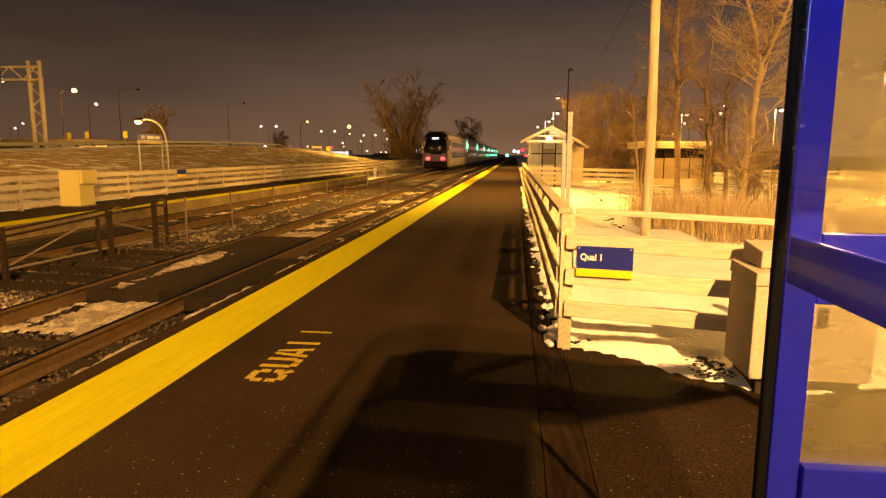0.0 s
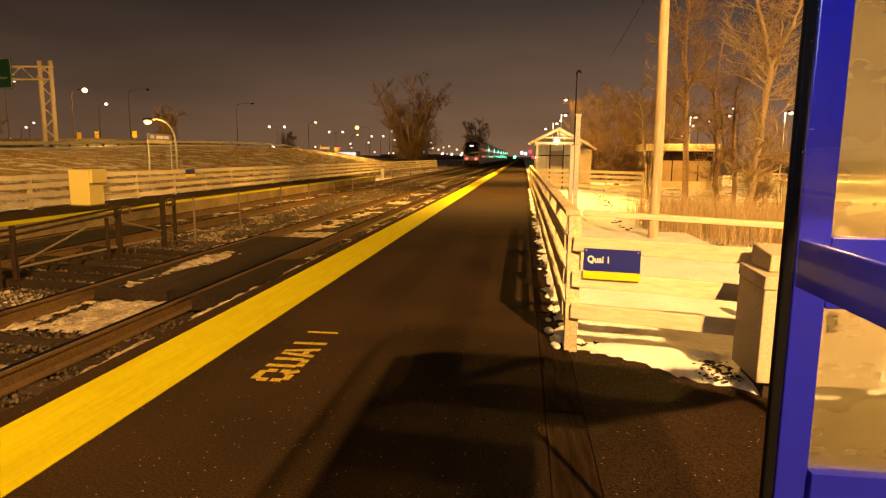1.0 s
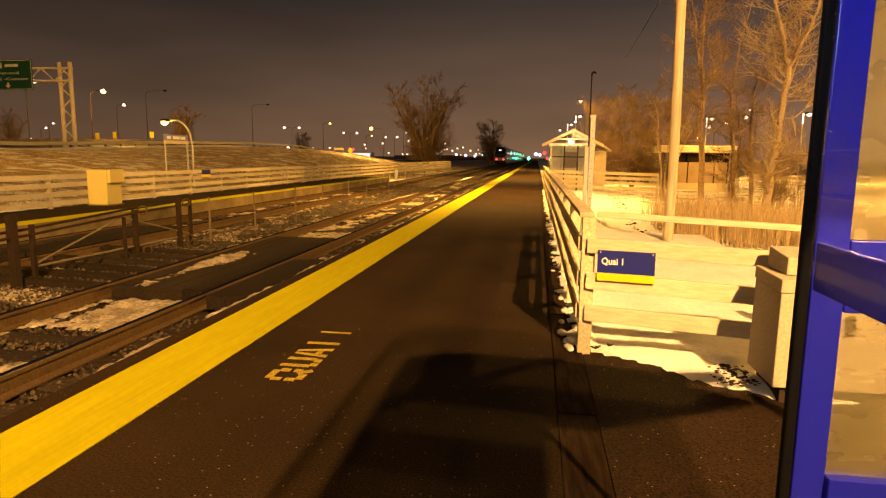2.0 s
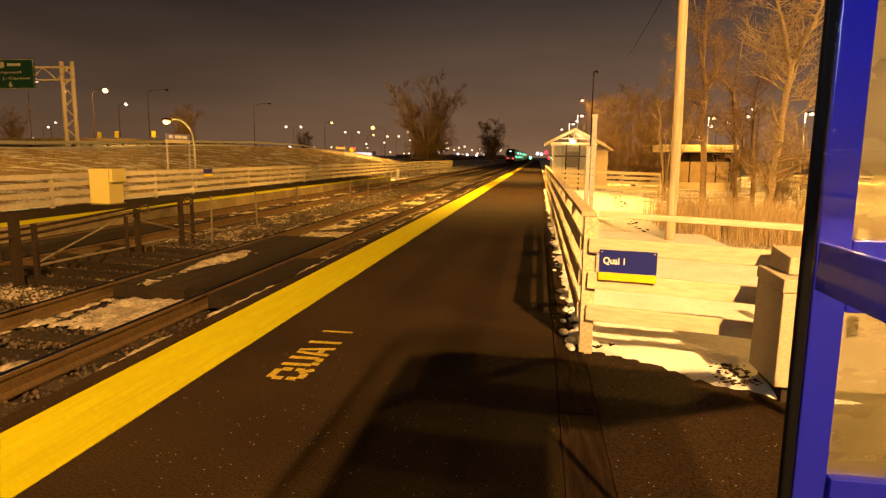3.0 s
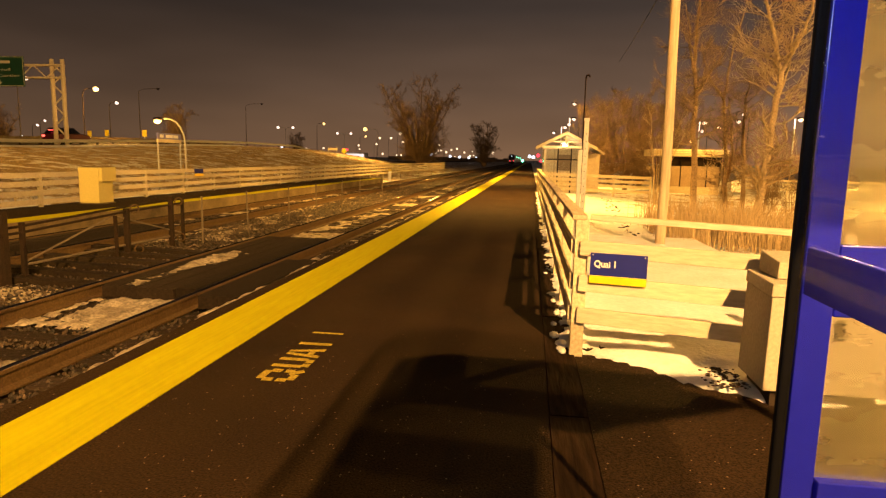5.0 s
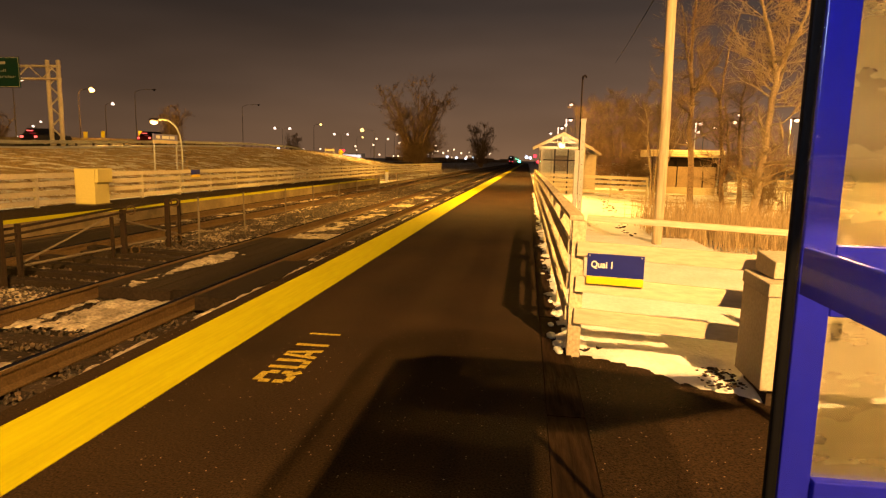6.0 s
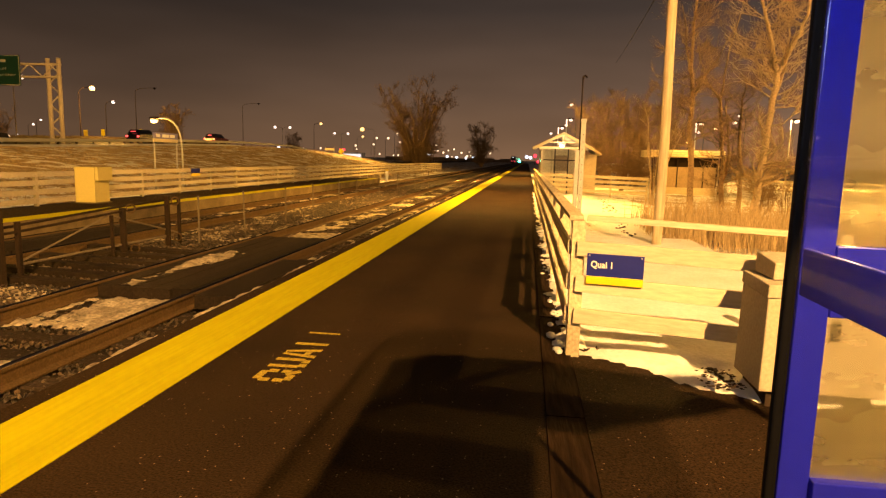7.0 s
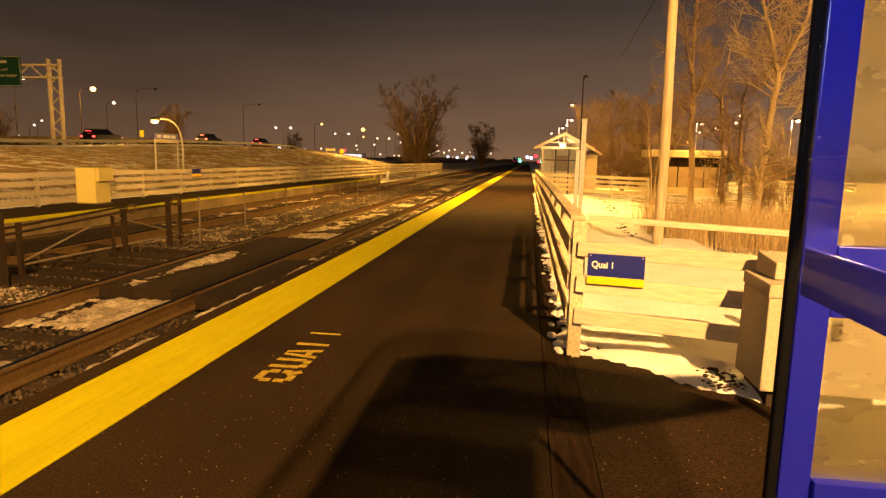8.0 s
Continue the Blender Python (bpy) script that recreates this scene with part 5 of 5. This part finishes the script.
# ---- street lamps ----
def lamps():
    def proto(name, label, place, high, arms, glow_mat, r, post_mat=DARK_STEEL, tube=0.0):
        t = thing(name, label, "street lamp", place, group="street lamps")
        part("post", Solid().tube([(0, 0, -3.0), (0, 0, high - 0.7)], [0.1, 0.05], 8), post_mat, t)
        for a in arms:
            pts = [(0, 0, high - 0.7), (a * 0.06, 0, high - 0.4), (a * 0.25, 0, high - 0.12), (a * 0.6, 0, high), (a, 0, high)]
            part("arm", Solid().tube(pts, 0.045, 6), post_mat, t)
            part("head", Solid().ball((a, 0, high), 0.42, 0.2, 0.12), DARK_STEEL, t)
            # bulb radius enlarged to take in the glare around the lamp
            part("bulb", Solid().ball((a, 0, high - 0.12), r, r, r * 0.9), glow_mat, t, "glowing bulb")
        # lamplight on the upper mast, painted as a glowing tube
        if tube:
            part("light_column", Solid().tube([(0, 0, high - tube - 0.1), (0, 0, high - 0.05)], [r * 0.18, r * 0.3], 8), glow_mat, t, "mast section below the head, glowing in place of lamplight")
        return t

    one = proto("street_lamp", "tall curved highway lamp glowing orange", (-61.1, 80, 1.9), 8.0, (2.0,), SODIUM_GLOW, 0.36, DARK_STEEL)
    for kx, kz, y in ((-0.336, 0.0522, 168), (-0.266, 0.0328, 210)):
        copy_thing(one, pose(kx * y - 2.0, y, 1.5 + kz * y - 8.0))
    back = proto("street_lamp", "tall curved highway lamp glowing orange", (-0.267 * 160 + 3.4, 160, 1.5 + 0.0444 * 160 - 8.0), 8.0, (-3.4,), SODIUM_GLOW, 0.55, GALV)
    pale = proto("street_lamp", "curved highway lamp glowing pinkish white", (-0.701 * 112 - 1.6, 112, 1.5 + 0.0819 * 112 - 8.0), 8.0, (1.6,), PINK_GLOW, 0.33, DULL_STEEL)
    for kx, kz, y in ((-0.869, 0.1221, 90), (-0.853, 0.0422, 150), (-0.838, 0.05, 165)):
        copy_thing(pale, pose(kx * y - 1.6, y, 1.5 + kz * y - 8.0))
    two = proto("street_lamp", "twin-armed highway lamp glowing warm white", (-0.4015 * 180, 180, 1.5 + 0.045 * 180 - 9.7), 9.7, (-2.3, 2.3), PINK_GLOW, 0.42, GALV)
    copy_thing(two, pose(-0.302 * 205, 205, 1.5 + 0.037 * 205 - 9.7))
    dark = proto("unlit_lamp", "unlit curved highway lamp standing dark", (-0.66 * 118, 118, 1.5 + 0.105 * 118 - 9.0), 9.0, (4.2,), TRAIN_DARK, 0.2, DULL_STEEL)
    copy_thing(dark, pose(-0.47 * 150, 150, 1.5 + 0.082 * 150 - 9.0))
    far_lamp = proto("distant_lamp", "distant street lamp, a warm point of light", (-0.282 * 300, 300, 1.5 + 0.0182 * 300 - 9.0), 9.0, (1.2,), WARM_GLOW, 0.5)
    spread = ((-0.276, 0.0119), (-0.224, 0.0304), (-0.209, 0.0376), (-0.205, 0.0243), (-0.183, 0.0262), (-0.174, 0.0281), (-0.166, 0.021), (-0.146, 0.0212), (-0.165, 0.0086), (-0.185, 0.0092),
              (-0.151, 0.0078), (-0.143, 0.0124), (-0.207, 0.0036), (-0.215, 0.0035), (-0.238, 0.0051), (-0.248, 0.0203), (-0.243, 0.0302), (-0.374, 0.009), (-0.366, 0.011), (-0.337, 0.0122),
              (-0.134, 0.0098), (-0.126, 0.0134), (-0.117, 0.0153), (-0.105, 0.0101), (-0.096, 0.0049))
    rng = random.Random(77)
    for kx, kz in spread:
        y = rng.uniform(250, 300) if kz > 0.02 else rng.uniform(300, 400)
        copy_thing(far_lamp, pose(kx * y - 1.2, y, 1.5 + kz * y - 8.9))
    for _ in range(14):
        y = rng.uniform(380, 520)
        copy_thing(far_lamp, pose(rng.uniform(-0.2, -0.06) * y, y, 1.5 + rng.uniform(0.002, 0.012) * y - 8.9))
    white = proto("distant_lamp", "distant bluish white light", (-0.889 * 240, 240, 1.5 + 0.0214 * 240 - 9.0), 9.0, (0.8,), WHITE_GLOW, 0.75)
    # entries from -0.358 on are masts standing in for distant car headlights
    for kx, kz, y in ((-0.876, 0.0136, 250), (-0.947, 0.0179, 245), (-0.828, 0.017, 260), (-0.412, 0.0114, 250), (-0.358, 0.0074, 300), (-0.351, 0.0065, 305), (-0.13, 0.004, 330), (-0.16, 0.006, 320),
                      (-0.115, 0.003, 330), (-0.1, 0.002, 360), (-0.088, 0.004, 340)):
        copy_thing(white, pose(kx * y, y, 1.5 + kz * y - 9))
    park = proto("parking_lamp", "parking lot lamp on a straight pale mast", (0.261 * 90, 90, 1.5 + 0.0506 * 90 - 7.0), 7.0, (-0.7,), PINK_GLOW, 0.24, DULL_STEEL)
    for kx, kz, y in ((0.285, 0.0565, 84), (0.313, 0.0656, 78), (0.319, 0.0762, 84), (0.209, 0.0462, 100), (0.04, 0.0444, 110), (0.063, 0.0573, 105), (0.071, 0.0886, 88), (0.45, 0.05, 80)):
        copy_thing(park, pose(kx * y, y, 1.5 + kz * y - 7.0))
    lit_mast_lamp = proto("parking_lamp", "parking lot lamp with its lit mast made to glow", (0.249 * 70, 70, 1.5 + 0.063 * 70 - 7.0), 7.0, (0.5,), PINK_GLOW, 0.22, GALV, 1.6)
    for kx, kz, y in ((0.383, 0.0698, 64), (0.53, 0.1213, 52), (0.545, 0.0676, 60), (0.057, 0.0658, 80), (0.045, 0.053, 90)):
        copy_thing(lit_mast_lamp, pose(kx * y, y, 1.5 + kz * y - 7.0))


lamps()


def far_signals():
    """Lights at the far end of the line."""
    for kx, z, y, mat, lab, r in ((-0.002, 3.4, 330, WHITE_GLOW, "bright white lamp far down the line", 1.2), (0.004, 3.0, 320, WHITE_GLOW, "bright white lamp far down the line", 1.1),
                                  (0.011, 3.8, 300, RED_GLOW, "glowing red railway signal", 1.15), (0.016, 1.2, 310, RED_GLOW, "glowing red railway signal", 1.0),
                                  (-0.013, 1.2, 300, SIGNAL_GREEN_GLOW, "glowing green railway signal", 0.75)):
        t = thing("line_signal", lab, "signal", (kx * y, y, -0.4))
        part("mast", Solid().tube([(0, 0, -0.3), (0, 0, z)], 0.08, 6), DARK_STEEL, t)
        part("hood", Solid().box(-r * 0.8, 0.05, z - 0.2, r * 0.8, 0.3, z + 1.0), DARK_STEEL, t)
        # lens made oversized, its outer part standing for bloom
        part("lens", Solid().ball((0, -0.1, z + 0.45), r * 0.75, 0.14, r * 0.75), mat, t, "glowing lens")
    shop = thing("roadside_shop", "brightly lit white roadside shop far away", "shop", (-0.30 * 250, 250, -0.5))
    part("body", Solid().box(0, 0, 0, 8, 6, 3.6), SIGN_WHITE, shop)
    part("lit_front", Solid().box(0.3, -0.12, 1.2, 7.7, -0.01, 3.0), SHOP_GLOW, shop, "glowing shop front")
    part("red_sign", Solid().box(-1.2, -0.3, 4.2, 1.2, -0.1, 5.0), RED_GLOW, shop, "glowing red sign")
    part("sign_pole", Solid().box(-0.1, -0.1, 0, 0.1, 0.1, 4.2), DARK_STEEL, shop)
    d = thing("diamond_sign", "amber diamond road sign on a thin post", "road sign", (-0.302 * 108, 108, -0.4))
    part("post", Solid().tube([(0, 0, -0.3), (0, 0, 3.2)], 0.05, 6), GALV, d)
    part("panel", Solid().prism([(0, 2.2), (0.5, 2.75), (0, 3.3), (-0.5, 2.75)], -0.09, -0.055), SIGN_AMBER, d)
    q = thing("road_sign", "small pale road sign on two thin posts", "road sign", (-0.318 * 105, 105, -0.4))
    for x in (-1.1, 0.4):
        part("post", Solid().tube([(x, 0, -0.3), (x, 0, 3.4)], 0.05, 6), GALV, q)
    part("panel", Solid().box(-1.2, -0.1, 2.85, 0.5, -0.055, 3.2), FADED_CREAM, q)
    s = Solid()
    rng = random.Random(12)
    for i in range(60):
        x = rng.uniform(-120, -20)
        w, h = rng.uniform(4, 14), rng.uniform(1.5, 3.2)
        y = rng.uniform(480, 700)
        s.box(x, y, -1, x + w, y + 8, h)
    whole("backdrop", s, DARK_WALL, "dark low town buildings far away", "buildings", "structure")


far_signals()


# ---- train ----
def build_train():
    t = thing("train", "bi-level commuter train leaving, red tail lights on", "train", (-8.8, 70, -0.18))
    L = 25.5
    prof = [(-1.5, 0.35), (1.5, 0.35), (1.52, 1.2), (1.52, 3.2), (1.3, 3.9), (0.85, 4.25), (-0.85, 4.25), (-1.3, 3.9), (-1.52, 3.2), (-1.52, 1.2)]
    for c in range(7):
        y0 = c * 26.2
        s = Solid()
        if c == 0:
            b = len(s.v)
            rings = [(0.0, 0.9, 0.5, 3.7), (0.35, 0.98, 0.42, 4.12), (1.0, 1.0, 0.35, 4.25), (L, 1.0, 0.35, 4.25)]
            for yy, k, lo, hi in rings:
                s.v += [(x * k, y0 + yy + (0.35 * max(0, z - 2.2) / 2.5 if yy < 1 else 0), lo + (z - 0.35) / 3.9 * (hi - lo)) for x, z in prof]
            n = len(prof)
            for r in range(3):
                s.f += [(r * n + i, r * n + (i + 1) % n, (r + 1) * n + (i + 1) % n, (r + 1) * n + i) for i in range(n)]
            s.f += [tuple(reversed(range(n))), tuple(3 * n + i for i in range(n))]
        else:
            s.prism(prof, y0, y0 + L)
        part("car_body", s, TRAIN_SIDE, t, "silver and white car body")
        part("underframe", Solid().box(-1.35, y0 + 0.6, 0.12, 1.35, y0 + L - 0.4, 0.348), DARK_STEEL, t)
        for k in (-1, 1):
            part("window_band", Solid().box(1.523 * k - 0.01, y0 + 3.2, 2.6, 1.523 * k + 0.01, y0 + L - 3, 3.1), TRAIN_DARK, t)
            part("window_band", Solid().box(1.523 * k - 0.01, y0 + 3.2, 1.35, 1.523 * k + 0.01, y0 + L - 3, 1.95), TRAIN_DARK, t)
            part("colour_band", Solid().box(1.523 * k - 0.008, y0 + 1.5, 2.1, 1.523 * k + 0.008, y0 + L - 1, 2.6), TRAIN_PURPLE, t)
        # side lamps oversized, each with a dim green shell added as its halo
        part("side_lamp", Solid().ball((1.57, y0 + 25.3 - 0.6 * c, 3.0), 0.12, 1.1, 0.5), PALE_GREEN_GLOW, t, "green glowing door lamp")
        part("lamp_surround", Solid().ball((1.53, y0 + 25.3 - 0.6 * c, 3.0), 0.1, 2.2, 0.95), GREEN_GLOW, t, "green halo of the lamp, added as a glowing shell")
        for k in range(3):
            e = y0 + 2.0 + 7.5 * k
            part("livery_swoosh", Solid().hexa([(1.524, e, 0.6), (1.53, e, 0.6), (1.53, e + 1.2, 0.6), (1.524, e + 1.2, 0.6), (1.524, e + 4.5, 3.15), (1.53, e + 4.5, 3.15), (1.53, e + 6.6, 3.15), (1.524, e + 6.6, 3.15)]), SIGN_PALE, t, "pale diagonal livery stripe")
        for yy in (3.5, 6.0, 19.5, 22.0):
            for k in (-0.75, 0.75):
                part("wheel", Solid().tube([(k - 0.06, y0 + yy, 0.45), (k + 0.06, y0 + yy, 0.45)], 0.45, 16), DARK_STEEL, t)
    # driving end
    dome = Solid()
    rows = [(1.7, 1.36, -0.14), (2.15, 1.42, -0.2), (2.75, 1.43, -0.12), (3.35, 1.36, 0.0), (3.8, 1.18, 0.14), (4.1, 0.82, 0.3), (4.2, 0.3, 0.45)]
    for z, w, y in rows:
        dome.v += [(w * u, y + 0.35 * u * u, z) for u in (-1, -0.8, -0.4, 0, 0.4, 0.8, 1)]
    for r in range(len(rows) - 1):
        dome.f += [(r * 7 + k, r * 7 + k + 1, r * 7 + 8 + k, r * 7 + 7 + k) for k in range(6)]
    front = len(dome.v)
    dome.v += [(x, y + 0.5, z) for x, y, z in dome.v[:front]]
    dome.f += [tuple(front + i for i in reversed(q)) for q in dome.f[:]]
    part("windscreen", dome, TRAIN_DARK, t, "rounded black glazed cab end", smooth=True)
    part("nose_band", Solid().box(-1.34, -0.06, 0.95, 1.34, 0.2, 1.86), TRAIN_PURPLE, t, "purple nose band", bevel=0.04)
    part("bumper", Solid().box(-1.3, -0.12, 0.3, 1.3, 0.2, 0.94), DARK_STEEL, t, bevel=0.04)
    for x in (-0.82, 0.82):
        part("tail_light", Solid().ball((x, -0.12, 1.25), 0.27, 0.1, 0.2), RED_GLOW, t, "glowing red tail light")
    part("destination_panel", Solid().box(-0.34, -0.1, 3.36, 0.34, 0.2, 3.54), WHITE_GLOW, t, "lit white destination panel")
    for x in (-1.62, 1.62):
        part("mirror", Solid().box(x - 0.1, 0.3, 2.7, x + 0.1, 0.4, 3.25), TRAIN_SIDE, t)
    return t


def build_car(label, mat, place):
    t = thing("car", label, "car", place, group="cars on the highway")
    low = [(-2.3, 0.35), (2.25, 0.35), (2.35, 0.7), (2.1, 0.98), (1.1, 1.08), (-2.3, 1.1), (-2.38, 0.7)]
    s = Solid()
    s.v = [(-0.92, y, z) for y, z in low] + [(0.92, y, z) for y, z in low]
    n = len(low)
    s.f = [(i, (i + 1) % n, n + (i + 1) % n, n + i) for i in range(n)] + [tuple(reversed(range(n))), tuple(range(n, 2 * n))]
    part("body", s, mat, t, bevel=0.05)
    cab = Solid().hexa([(-0.86, -2.2, 1.08), (0.86, -2.2, 1.08), (0.86, 1.0, 1.08), (-0.86, 1.0, 1.08), (-0.68, -1.75, 1.66), (0.68, -1.75, 1.66), (0.68, 0.25, 1.66), (-0.68, 0.25, 1.66)])
    part("cabin", cab, TRAIN_DARK, t, "dark glazed cabin", bevel=0.05)
    part("roof", Solid().box(-0.66, -1.72, 1.655, 0.66, 0.22, 1.69), mat, t, bevel=0.012)
    for x in (-0.8, 0.8):
        for y in (-1.4, 1.4):
            w = part("wheel", Solid().tube([(x - 0.1, y, 0.34), (x + 0.1, y, 0.34)], 0.34, 16), TYRE, t)
            part("rim", Solid().tube([(x - 0.115, y, 0.34), (x + 0.115, y, 0.34)], 0.2, 12), GALV, w)
    for x in (-0.74, 0.74):
        part("tail_light", Solid().box(x - 0.15, -2.42, 0.78, x + 0.15, -2.3, 0.98), RED_GLOW, t, "glowing red tail light", bevel=0.02)
        part("headlight", Solid().box(x - 0.15, 2.2, 0.68, x + 0.15, 2.36, 0.82), WARM_GLOW, t, "glowing headlight", bevel=0.02)
    part("brake_lamp", Solid().box(-0.3, -2.24, 1.42, 0.3, -2.12, 1.5), RED_GLOW, t, "high red brake light")
    return t


train = build_train()
car_a = build_car("dark estate car with red tail lights on the highway", CAR_DARK, (-48, -38, 1.3))
car_b = build_car("dark red car with red tail lights on the highway", CAR_RED, (-48, -21, 1.3))
car_c = build_car("dark estate car with red tail lights on the highway", CAR_DARK, (-48, -62, 1.3))


def motions():
    walk(train, [(t, pose(-8.8, y, -0.18)) for t, y in ((0, 69.5), (0.5, 88.5), (1.0, 108.5), (1.5, 130), (2.25, 165), (3.0, 199), (4.0, 247), (5.0, 294), (6.0, 340), (7.0, 385), (8.0, 430))])
    for car, y5, v in ((car_a, 41.8, 16.2), (car_b, 60.2, 16.4), (car_c, 17.8, 16.1)):
        rows = []
        for i in range(17):
            t = i * 0.5
            y = y5 + v * (t - 5.0)
            z = float(crest(y)) + 0.1
            rows.append((t, pose(-48, y, z, math.degrees(math.atan2(float(crest(y + 1)) - float(crest(y - 1)), 2)))))
        walk(car, rows)


motions()
